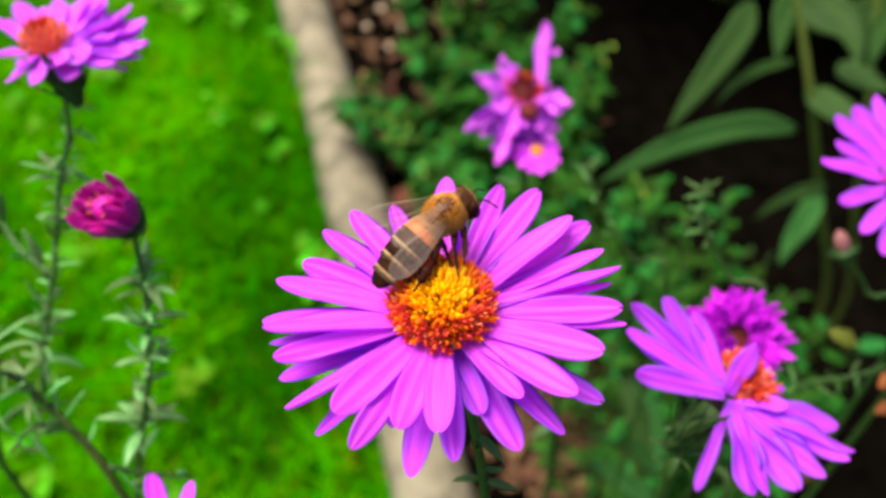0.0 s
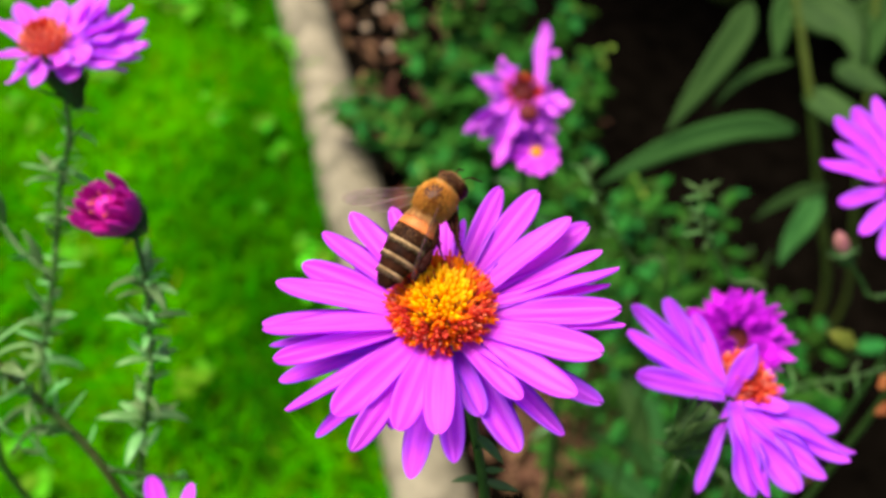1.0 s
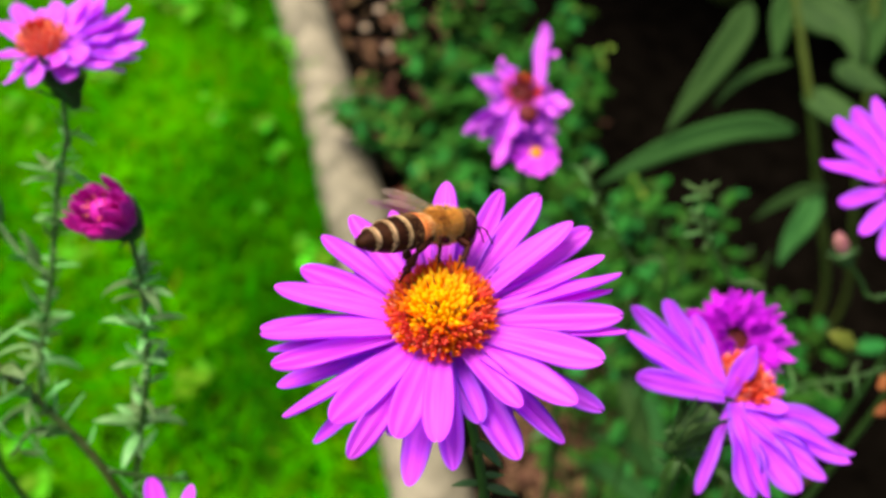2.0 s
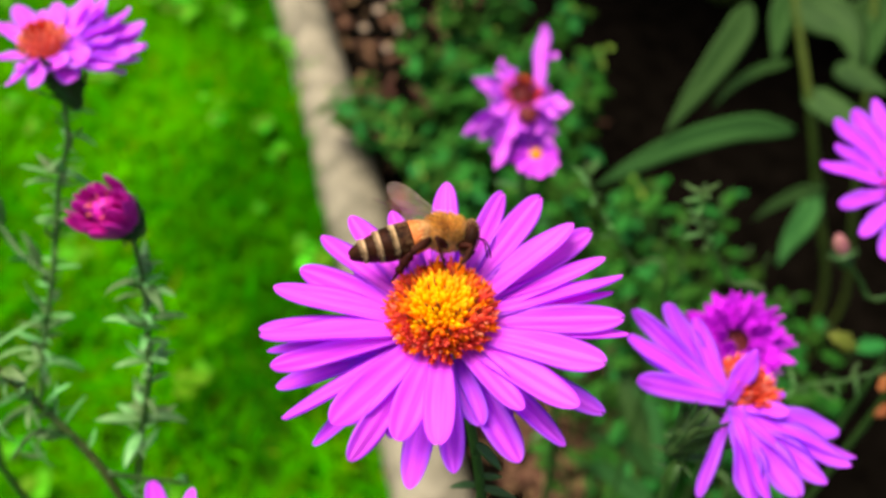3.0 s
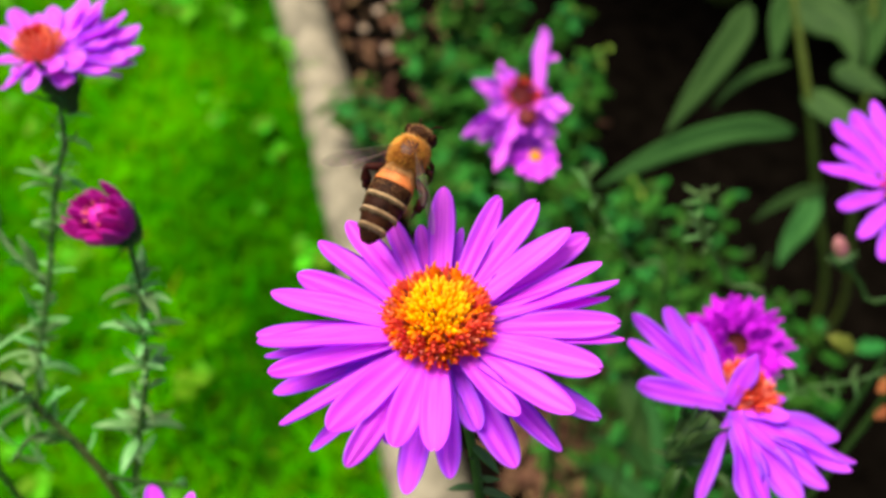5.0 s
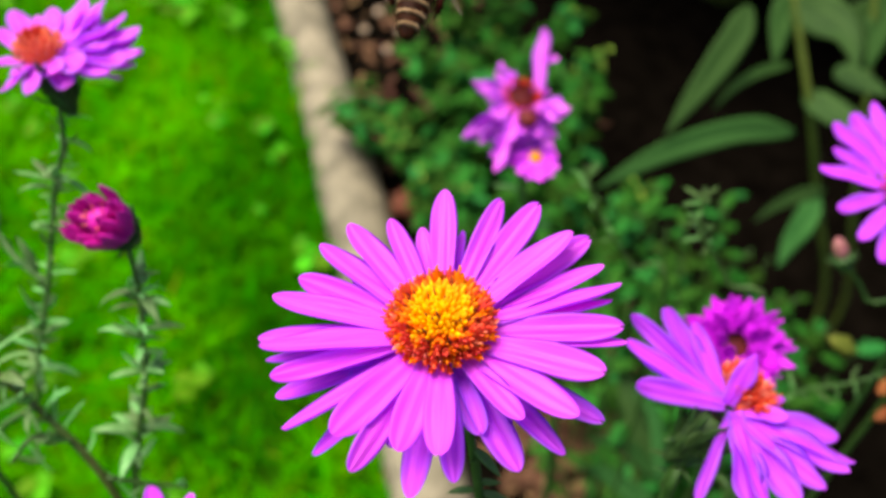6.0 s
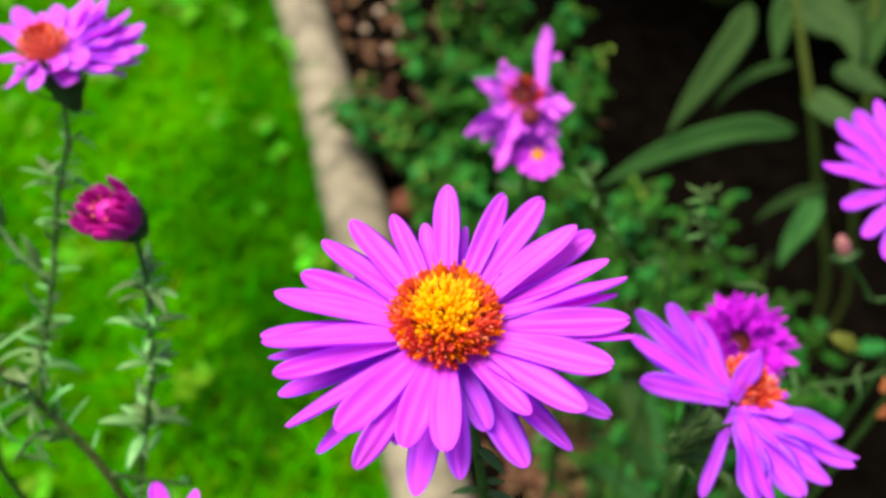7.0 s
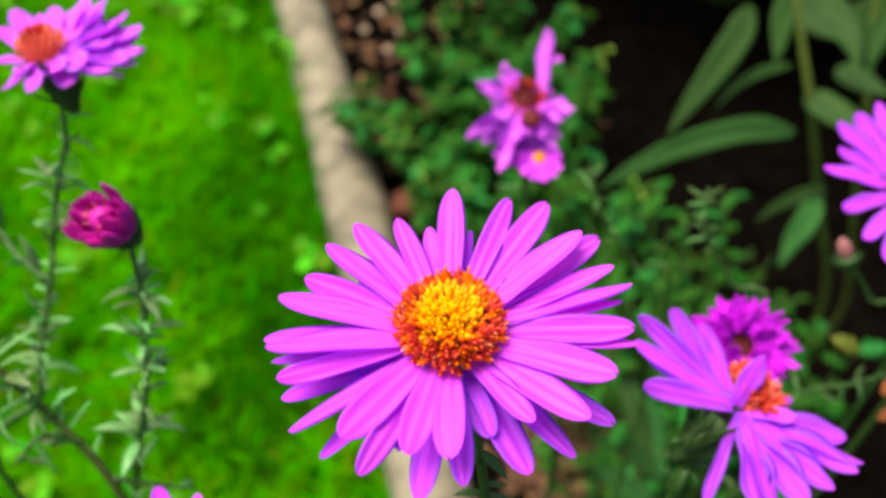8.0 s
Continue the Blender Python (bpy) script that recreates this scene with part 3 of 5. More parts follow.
SMALL_LEAVES = [leaf_mesh("leaf", LEAF_PALE, 0.008, w, bend=b) for b, w in ((-1.3, 0.0019), (-0.9, 0.0023), (-0.3, 0.0018), (0.6, 0.0020))]
TIP_LEAVES = [leaf_mesh("leaf", LEAF_TIP, 0.008, 0.0020, bend=b) for b in (-0.9, -0.3, 0.5)]
SHOOT_LEAVES = [leaf_mesh("leaf", LEAF_SMALL, 0.008, 0.0022, bend=b) for b in (-0.9, -0.3, 0.5)]


def main_aster():
    foot = Vector((0.0261, 0.0759, 0))
    centre = Vector((-0.0002, 0.0519, 0.728)) - foot
    nrm = Vector((0, -0.04, 0.9992))
    head = thing("aster", foot, "large open pink-violet aster with an orange disc", "flower", "asters")
    add_petals(head, centre - nrm * 0.0010, nrm, [(2.5, 13.6, 1.1, 1.55), (6.5, 12.4, 0.9, 1.75), (11.5, 10.6, 0.5, 1.70), (18.8, 1.5, -1.2, 2.46), (16.5, -8.8, -3.2, 2.19), (12.2, -12.1, -3.8, 3.50), (7.7, -13.5, -4.1, 3.80), (1.4, -14.8, -4.3, 2.76), (-3.1, -16.1, -4.6, 3.22), (-12.8, -12, -3.8, 2.58), (-17.1, -6, -2.6, 2.76), (-14.5, 1.3, -1.3, 2.13), (-18.5, -2.3, -1.9, 2.41)], PETAL_VIOLET, 0.0028, 0.0022)
    add_petals(head, centre - nrm * 0.0004, nrm, [(16.7, 11.2, 2.1, 2.69), (17.7, 7.6, 1.6, 2.91), (18.3, 3.1, 1, 2.92), (19.2, -1.9, 0.4, 2.53), (-8.7, -15.5, -1.4, 2.66), (-15.5, -11.1, -0.8, 2.88), (-19.1, -1.4, 0.4, 3.02), (-2.3, 12.7, 2.3, 2.08)], PETAL, 0.0026, 0.0022)
    add_petals(head, centre, nrm, [(0.3, 16.7, 3.7, 3.10), (6.9, 14.9, 3.5, 2.59), (11.2, 14.6, 3.5, 2.98), (14.5, 10.6, 3.1, 3.57), (19.1, 4.2, 2.4, 3.22), (18.8, -1.1, 1.8, 2.84), (16.4, -6.8, 1.2, 3.20), (13.3, -10.7, 0.7, 3.74), (7.9, -11.1, 0.7, 2.89), (-0.3, -14.8, 0.3, 3.22), (-4.1, -14.2, 0.3, 3.28), (-10.4, -12.8, 0.5, 3.53), (-16.9, -6.6, 1.2, 2.05), (-18.5, -3.8, 1.5, 3.66), (-17.7, 2.6, 2.2, 3.20), (-15.2, 5, 2.5, 2.71), (-13.4, 9, 2.9, 3.26), (-10.4, 11.8, 3.2, 3.42), (-5.7, 12.5, 3.3, 2.55)], PETAL, 0.0026, 0.0022, ruffle=0.02)
    add_petals(head, centre - nrm * 0.0016, nrm, ring_tips((0, -0.16, 0.987), 22, 12.2, -8, 0.14), PETAL_VIOLET, 0.0027, 0.0022)
    disc(head, centre, nrm, 0.0044, 0.0050, 600, disc_mix)
    involucre(head, centre - nrm * 0.0022, nrm, 0.0034, 0.008)
    line = [(-0.0001, 0.0515, 0.7257), (0.0027, 0.0493, 0.7128), (0.0042, 0.0476, 0.7003), (0.0048, 0.0467, 0.6903), (0.0061, 0.0459, 0.6558), (0.0191, 0.0594, 0.3607), (0.0261, 0.0759, 0)]
    stem(head, foot, line, 0.00048, 0.0009)
    leaves_along(head, foot, line, SHOOT_LEAVES, 9, 0.08, 0.40, 0.5, 0.3)
    return head


def side_aster():
    foot = Vector((0.0552, 0.0871, 0))
    centre = Vector((0.0425, 0.0643, 0.6894)) - foot
    nrm = Vector((0.6189, 0.3542, 0.7011))
    head = thing("aster", foot, "pink-violet aster tilted aside with uneven curled petals", "flower", "asters")
    add_petals(head, centre, nrm, [(-13.9, 11.3, 8.2, 2.76), (-8.2, 12.9, 8.2, 3.43), (-4.6, 10.8, 6.5, 3.10), (-15.1, 7.2, 7.3, 3.02), (-13.2, 5.6, 6.0, 2.56), (-14.3, 1.2, 4.9, 3.61)], PETAL_VIOLET, 0.003, 0.001, 0.25, 0.1, 0.05, (0.05, -0.45, 0.88))
    add_petals(head, centre, nrm, [(15.6, -4.2, -3.5, 3.84), (16.6, -7.9, -2.7, 3.93), (15.3, -9.7, -2.9, 3.34), (11.0, -12.4, -2.6, 4.20), (7.0, -13.9, -2.5, 4.52), (2.4, -14.9, -2.1, 4.12), (-0.2, -14.5, -3.1, 4.34)], PETAL_VIOLET, 0.003, 0.001, -0.25, 0.12, 0.06, (0.25, -0.15, 0.95))
    add_petals(head, centre, nrm, [(2.6, 4.6, 8.0, 3.3)], PETAL_VIOLET, 0.003, 0.0006, -0.3, 0.05, 0.04, (-0.15, -0.75, 0.64), pointed_shape)
    add_petals(head, centre, nrm, [(8.1, -2.9, 0.2, 2.63)], PETAL_VIOLET, 0.003, 0.001, -0.9, 0.05, 0.03, (0.1, 0.2, 0.95))
    add_petals(head, centre, nrm, [(-5.8, -13.5, -3.5, 2.07), (8.8, 1.4, -0.1, 1.69)], PETAL_VIOLET, 0.003, 0.001, 0.3, 0.05, 0.03, (0.1, -0.5, 0.85))
    disc(head, centre + Vector((0.0027, 0.0027, -0.0022)), nrm, 0.0044, 0.0030, 190, red_mix, "tilted disc of orange-red florets")
    involucre(head, centre - nrm * 0.0025 + Vector((-0.0005, 0.0008, -0.0008)), nrm, 0.0032, 0.010, slim=0.26, around=14)
    line = [(0.0406, 0.064, 0.6866), (0.0381, 0.0619, 0.681), (0.0353, 0.0595, 0.6724), (0.0352, 0.0571, 0.6587), (0.0482, 0.0706, 0.3623), (0.0552, 0.0871, 0)]
    stem(head, foot, line, 0.0007, 0.0012)
    leaves_along(head, foot, line, TIP_LEAVES, 60, 0.03, 0.20, 0.42, 0.5)
    leaves_along(head, foot, line, SHOOT_LEAVES, 10, 0.12, 0.35, 0.9, 0.3)
    return head


def closing_aster():
    foot = Vector((0.0819, 0.1068, 0))
    centre = Vector((0.0563, 0.092, 0.6644)) - foot
    nrm = Vector((-0.0517, -0.321, 0.9457))
    head = thing("aster", foot, "half-closed deep magenta aster behind an open one", "flower", "asters")
    add_petals(head, centre, nrm, ring_tips(nrm, 34, 10.2, 8, 0.25), PETAL_DARK, 0.0025, 0.0024, 0.2, 0.5, 0.10, shape=pointed_shape)
    add_petals(head, centre, nrm, ring_tips(nrm, 30, 9.0, 28, 0.25), PETAL_DARK, 0.0024, 0.0030, 0.4, 0.5, 0.10, shape=pointed_shape)
    add_petals(head, centre, nrm, ring_tips(nrm, 16, 7.2, 52, 0.25), PETAL_DARK, 0.0022, 0.0034, 0.4, 0.4, 0.10, shape=pointed_shape)
    # dark red florets; the shade deep in the flower is put into their colour
    disc(head, centre - nrm * 0.0016, nrm, 0.0030, 0.0006, 26, lambda s: "dark", "dark red hollow disc")
    involucre(head, centre - nrm * 0.002, nrm, 0.0036, 0.008)
    stem(head, foot, [(0.0575, 0.0899, 0.6587), (0.0589, 0.0862, 0.6478), (0.0581, 0.081, 0.633), (0.0619, 0.0768, 0.6033), (0.0749, 0.0903, 0.3318), (0.0819, 0.1068, 0)], 0.0006, 0.0011)
    return head


def edge_aster():
    foot = Vector((0.1337, 0.1424, 0))
    centre = Vector((0.088, 0.1125, 0.6856)) - foot
    nrm = Vector((-0.1007, -0.2224, 0.9697))
    head = thing("aster", foot, "open violet-pink aster with slender petals", "flower", "asters")
    add_petals(head, centre, nrm, [(-17.6, 2.9, 2.5), (-12.8, 12.3, 5.1), (-13.5, 7.2, 3.4), (-3.1, 18.4, 5), (-14.5, -4.3, -1), (-11.7, -10.4, -3.5), (-8.4, -14.9, -4.6), (-4.5, -16.6, -6.1), (5.3, 18.6, 5.2), (11.9, 15.4, 5.1), (16.1, 8, 1.5), (15.7, -0.7, -0.5), (10.7, -9.1, -3.8), (3.2, -14.4, -5.6), (-7.5, 16.1, 4.4)], PETAL_VIOLET, 0.0036, 0.003, -0.15, 0.1, 0.06)
    disc(head, centre, nrm, 0.0045, 0.0032, 70, red_mix)
    involucre(head, centre, nrm, 0.004, 0.008)
    stem(head, foot, [(0.0938, 0.1162, 0.6782), (0.1012, 0.1136, 0.663), (0.1137, 0.1124, 0.6332), (0.1267, 0.1259, 0.3483), (0.1337, 0.1424, 0)], 0.0006, 0.0011)
    return head


def corner_aster():
    foot = Vector((-0.0759, 0.1119, 0))
    centre = Vector((-0.0693, 0.1237, 0.7079)) - foot
    nrm = Vector((-0.2247, 0.2845, 0.932))
    head = thing("aster", foot, "pink aster with broad ruffled petals on a leafy stem", "flower", "asters")
    add_petals(head, centre, nrm, [(-8.5, 11.0, 2.4, 4.40), (-11.6, 6.3, 2.4, 4.32), (-10.8, -0.6, 0.4, 4.24), (12.5, 9.9, 2.8, 5.58), (16.0, 6.0, 2.1, 5.27), (16.8, 0.8, 1.6, 5.40), (8.5, 12.6, 3.7, 5.38), (4.2, 13.6, 3.3, 5.42), (-1.9, 12.2, 2.1, 4.42), (12.0, 2.9, 2.1, 5.44), (8.1, 7.6, 2.1, 5.55), (1.7, 9.6, 1.2, 4.89)], PETAL_PALE, 0.004, 0.002, 0.15, 0.06, 0.05)
    add_petals(head, centre, nrm, [(-4.9, -9.3, -0.4, 3.41), (0.5, -10.3, 0.1, 4.51), (3.9, -6.0, 1.1, 5.04), (8.4, -4.2, 1.3, 5.06), (12.6, -4.2, -0.0, 4.40), (15.5, -2.0, 0.6, 4.67), (-3.3, -6.3, 0.8, 4.12)], PETAL_PALE, 0.004, 0.002, -0.2, 0.06, 0.05)
    add_petals(head, centre - nrm * 0.0008, nrm, [(14.2, 7.8, 0.8, 4.6), (16.2, 3.4, 0.4, 4.6), (10.4, 10.8, 1.6, 4.6), (6.2, 12.6, 1.8, 4.4), (15.8, -0.6, -0.4, 4.4), (10.6, -4.0, -0.6, 4.2), (5.6, -6.2, -0.6, 4.2), (13.6, -2.8, -0.8, 4.0), (0.8, 12.4, 1.4, 4.2), (-5.2, 11.8, 1.4, 4.0), (-10.4, 8.6, 1.2, 4.0)], PETAL_PALE, 0.004, 0.002, 0.1, 0.06, 0.05)
    add_petals(head, centre + nrm * 0.0004, nrm, [(8.2, 9.6, 4.4, 3.6), (11.6, 6.2, 3.8, 3.6), (4.6, 10.2, 4.2, 3.4), (12.4, 1.2, 2.8, 3.6)], PETAL_PALE, 0.004, 0.003, 0.3, 0.08, 0.06)
    disc(head, centre, nrm, 0.0037, 0.0042, 110, lambda s: "stamen" if s > 0.5 else "red", "red-orange domed disc")
    involucre(head, centre - nrm * 0.0015, nrm, 0.0038, 0.0100)
    line = [(-0.0684, 0.122, 0.7046), (-0.0686, 0.117, 0.6945), (-0.0721, 0.1119, 0.685), (-0.0755, 0.1028, 0.6709), (-0.0797, 0.0938, 0.6568), (-0.0819, 0.0898, 0.6482), (-0.0959, 0.0819, 0.6076), (-0.0829, 0.0954, 0.3342), (-0.0759, 0.1119, 0)]
    stem(head, foot, line, 0.00036, 0.0008)
    leaves_along(head, foot, line, SMALL_LEAVES, 54, 0.08, 0.5, 0.60, 0.5)
    for low, high in ((0.21, 0.25), (0.29, 0.31), (0.42, 0.46), (0.52, 0.56)):
        leaves_along(head, foot, line, SMALL_LEAVES, 9, low, high, 0.85, 0.4)
    twig = [(-0.0895, 0.115, 0.672), (-0.084, 0.1089, 0.6695), (-0.0763, 0.103, 0.6697)]
    stem(head, foot, twig, 0.0004, 0.0008, name="side_twig")
    leaves_along(head, foot, twig, SMALL_LEAVES, 7, 0.0, 0.9, 0.85, 0.3)
    return head


def bud_aster():
    foot = Vector((-0.0659, 0.1014, 0))
    centre = Vector((-0.053, 0.0942, 0.6957)) - foot
    nrm = Vector((-0.28, -0.30, 0.91))
    head = thing("aster", foot, "half-open dark magenta aster bud on a leafy stem", "flower", "asters")
    add_petals(head, centre, nrm, ring_tips(nrm, 26, 8.6, 64, 0.06), PETAL_BUD, 0.0026, 0.0028, 0.5, 0.05, shape=pointed_shape)
    add_petals(head, centre, nrm, ring_tips(nrm, 12, 7.4, 66, 0.10, 0.2), PETAL_BUD, 0.0026, 0.0024, 0.3, 0.05, shape=pointed_shape)
    disc(head, centre + nrm * 0.0034, nrm, 0.0026, 0.0030, 14, lambda s: "stamen", "peach stamens inside the bud")
    involucre(head, centre - nrm * 0.0002, nrm, 0.0034, 0.0055)
    line = [(-0.0515, 0.0928, 0.6932), (-0.0513, 0.0895, 0.6845), (-0.052, 0.0843, 0.6749), (-0.0537, 0.0808, 0.6655), (-0.0587, 0.0759, 0.6483), (-0.0686, 0.072, 0.6124), (-0.0859, 0.0714, 0.5466), (-0.0729, 0.0849, 0.3006), (-0.0659, 0.1014, 0)]
    stem(head, foot, line, 0.00042, 0.0008)
    leaves_along(head, foot, line, SMALL_LEAVES, 44, 0.05, 0.5, 0.62, 0.5)
    for low, high in ((0.11, 0.14), (0.20, 0.23), (0.29, 0.33), (0.42, 0.46)):
        leaves_along(head, foot, line, SMALL_LEAVES, 8, low, high, 0.95, 0.4)
    return head


def faded_aster():
    foot = Vector((0.061, 0.1925, 0))
    c1 = Vector((0.0225, 0.188, 0.6444)) - foot
    n1 = Vector((0.0506, -0.1654, 0.9849))
    head = thing("aster", foot, "faded pink aster spray with drooping twisted petals", "flower", "asters")
    add_petals(head, c1, n1, [(-14.6, 1.9, 4.2), (-6.1, 12.3, 2.5), (13.6, -6.4, -0.1), (8.2, 3.4, 0.3), (-17.5, -14.1, -4), (-12.1, -13.3, -6), (-7.4, -19.6, -11.2), (10.3, -9.5, -0.1), (4.6, -15.1, -2.2), (-3.9, -17, -2.5), (-0.2, -16, -0.4), (-9.2, -9.6, 1.1)], PETAL_OLD, 0.0046, 0.002, -0.5, 0.5, 0.18)
    add_petals(head, c1 + Vector((0.0, -0.003, -0.003)), n1, ring_tips(n1, 24, 12.0, -12, 0.4), PETAL_OLD, 0.0040, 0.002, -0.8, 0.7, 0.16)
    add_petals(head, c1 + Vector((-0.002, -0.006, -0.007)), n1, ring_tips(n1, 16, 9.0, -10, 0.35), PETAL_OLD, 0.0040, 0.001, 0.7, 0.7, 0.16)
    add_petals(head, c1 + Vector((0.0042, -0.0002, 0.0012)), n1, [(1.8, 14.2, 13.2)], PETAL_OLD, 0.0050, 0.0, 0.15, 0.03, 0.10, (-0.3145, -0.5261, 0.7901))
    add_petals(head, c1 + Vector((0.0060, 0.0072, 0.0078)), n1, [(4.2, 0.6, 1.2, 2.2)], PETAL_OLD, 0.002, 0.0, 0.5, 0.03, 0.10, (-0.3, -0.5, 0.8))
    add_petals(head, c1, n1, [(-8.0, 6.4, 4.4, 3.0), (-11.5, -3.2, 2.6, 3.2), (-4.6, 7.6, 5.0, 2.8)], PETAL_OLD, 0.003, 0.002, -0.8, 0.4, 0.2)
    disc(head, c1, n1, 0.0048, 0.0028, 60, lambda s: "red" if s > 0.7 else "dark", "withered dark red disc")
    disc(head, c1 + Vector((0.0008, -0.0109, 0.0026)), n1, 0.0030, 0.002, 20, lambda s: "dark", "second withered dark disc")
    c2 = Vector((0.026, 0.1725, 0.6366)) - foot
    n2 = Vector((0.1048, -0.3655, 0.9249))
    add_petals(head, c2, n2, [(6.2, 0.5, 0.4, 3.0), (6.4, -3.0, -1.0, 2.8), (4.6, -5.6, -1.8, 3.0), (1.2, -7.2, -2.0, 3.2), (-2.2, -6.8, -2, 2.8), (-5.2, -4.8, -1.5, 3.0), (-6.2, 0.7, 0.6, 3.2), (-3.4, 5.2, 0.3, 3.2), (3.5, 4.6, 0.8, 3.0)], PETAL, 0.0036, 0.0012, -0.3, 0.4, 0.16)
    add_petals(head, c2 - n2 * 0.001, n2, ring_tips(n2, 12, 6.6, -6, 0.25), PETAL_DARK, 0.0028, 0.001, -0.4, 0.4, 0.14)
    disc(head, c2, n2, 0.0020, 0.0016, 18, lambda s: "bud", "small yellow disc")
    involucre(head, c1, n1, 0.004, 0.008)
    line = [(0.0238, 0.1888, 0.6386), (0.0243, 0.1831, 0.6143), (0.0327, 0.1759, 0.582), (0.041, 0.1625, 0.5447), (0.054, 0.176, 0.2996), (0.061, 0.1925, 0)]
    stem(head, foot, line, 0.001, 0.002)
    leaves_along(head, foot, line, SHOOT_LEAVES, 10, 0.15, 0.6, 1.2, 0.3)
    return head


def low_aster():
    foot = Vector((-0.025, 0.0731, 0))
    centre = Vector((-0.0392, 0.0448, 0.6783)) - foot
    nrm = Vector((0, -0.1, 1))
    head = thing("aster", foot, "pink-violet aster below the others, upper petals showing", "flower", "asters")
    add_petals(head, centre, nrm, [(-4, 10.8, 3.8), (2.2, 9.9, 3.1)], PETAL, 0.0029)
    add_petals(head, centre, nrm, ring_tips(nrm, 9, 9.0, 0), PETAL, 0.0029)
    disc(head, centre, nrm, 0.0045, 0.0035, 60, disc_mix)
    stem(head, foot, [(-0.0402, 0.0454, 0.675), (-0.045, 0.0431, 0.6534), (-0.032, 0.0566, 0.3594), (-0.025, 0.0731, 0)], 0.0006, 0.001)
    return head


def small_bud():
    foot = Vector((0.1385, 0.1546, 0))
    centre = Vector((0.0939, 0.1272, 0.647)) - foot
    nrm = Vector((-0.362, 0.474, 0.8027))
    head = thing("aster_bud", foot, "closed pale pink aster bud on a thin stem", "flower bud")
    bm = bmesh.new()
    lathe(bm, ((0.0010, 0), (0.0016, 0.0014), (0.0018, 0.0026), (0.0014, 0.0045), (0.0005, 0.0058)), 12, facing(nrm.orthogonal(), nrm, centre))
    part("petals", bm, surface("bud_pink", (0.22, 0.06, 0.09), (0.32, 0.14, 0.12), 500, 0.5, 0.4, 0.1, 0.1), head, "pale pink closed petals")
    involucre(head, centre + nrm * 0.0005, nrm, 0.0026, 0.004)
    stem(head, foot, [(0.0951, 0.1271, 0.6456), (0.1072, 0.1296, 0.6281), (0.1185, 0.1246, 0.6043), (0.1315, 0.1381, 0.3324), (0.1385, 0.1546, 0)], 0.0004, 0.0009)


def shoot(foot, line, leaves, top, low, count, a, b, size, label, material=STEM):
    head = thing("aster_shoot", foot, label, "plant", "aster shoots")
    stem(head, foot, line, top, low, material)
    leaves_along(head, Vector(foot), line, leaves, count, a, b, size, 0.3)
    return head


DRY_LEAF = leaf_mesh("leaf", ORANGE_LEAF, 0.007, 0.0040, lobed_shape, -1.2, -0.15, 8)


# ---- the bed's plants ----
BED_LEAVES = [leaf_mesh("leaf", LEAF_BED, 0.024, 0.013, lobed_shape, b, -0.12, 10) for b in (-0.8, -0.2, 0.4)]


def bed_plant(foot, height, spread, count, size=1.0, buds=0):
    head = thing("bed_plant", foot, "bushy dark green leafy plant growing in the bed", "plant", "bed plants")
    for k in range(4):
        a = k * 1.57 + random.uniform(-0.4, 0.4)
        tip = Vector((math.cos(a) * spread, math.sin(a) * spread, height * random.uniform(0.75, 1.05)))
        line = [tip, tip * 0.6 + Vector((0, 0, height * 0.12)), Vector((math.cos(a), math.sin(a), 0)) * 0.006]
        stem(head, (0, 0, 0), line, 0.0010 if height < 0.33 else 0.0004, 0.0022 if height < 0.33 else 0.0009)
        leaves_along(head, Vector(), line, BED_LEAVES, count // 2, 0.0, 0.75, size, 0.1)
        for b in range(buds if k % 2 == 0 else 0):
            bm = bmesh.new()
            bmesh.ops.create_icosphere(bm, subdivisions=2, radius=0.0024)
            for v in bm.verts:
                v.co.z *= 0.8
                v.co *= 1 + 0.15 * noise.noise(v.co * 600)
            part("flower_bud", bm, YOUNG, head, "yellow-green round bud", at=Matrix.Translation(tip + Vector((random.uniform(-1, 1), random.uniform(-1, 1), 0.5)) * 0.012))
    return head


def under(p):
    return Vector((p[0], p[1], 0.0))


main = main_aster()
side = side_aster()
closing_aster()
edge_flower = edge_aster()
corner = corner_aster()
bud = bud_aster()
faded_aster()
low_aster()
small_bud()
shoot((0.1052, 0.1597, 0), [(0.0619, 0.1409, 0.6571), (0.0628, 0.136, 0.6465), (0.0722, 0.1328, 0.6308), (0.0852, 0.1297, 0.602), (0.0982, 0.1432, 0.3311), (0.1052, 0.1597, 0)], TIP_LEAVES, 0.0004, 0.0009, 18, 0.0, 0.26, 0.6, "thin green aster shoot with a tuft of small leaves")
shoot((0.0841, 0.1756, 0), [(0.0374, 0.1594, 0.6466), (0.0389, 0.1552, 0.6405), (0.0439, 0.1518, 0.631), (0.0524, 0.1488, 0.6181), (0.0641, 0.1456, 0.5958), (0.0771, 0.1591, 0.3277), (0.0841, 0.1756, 0)], TIP_LEAVES, 0.0003, 0.0009, 12, 0.0, 0.45, 0.6, "thin curling green shoot with sparse leaves")
twig_rt = shoot((0.1086, 0.1404, 0), [(0.1057, 0.1078, 0.6294), (0.0975, 0.1081, 0.6231), (0.0895, 0.1105, 0.616), (0.0856, 0.1102, 0.6053), (0.0886, 0.1104, 0.5794), (0.1016, 0.1239, 0.3187), (0.1086, 0.1404, 0)], TIP_LEAVES, 0.0003, 0.0009, 18, 0.0, 0.5, 0.7, "arching green twig with tiny leaves")
foot_rt = Vector((0.1086, 0.1404, 0))
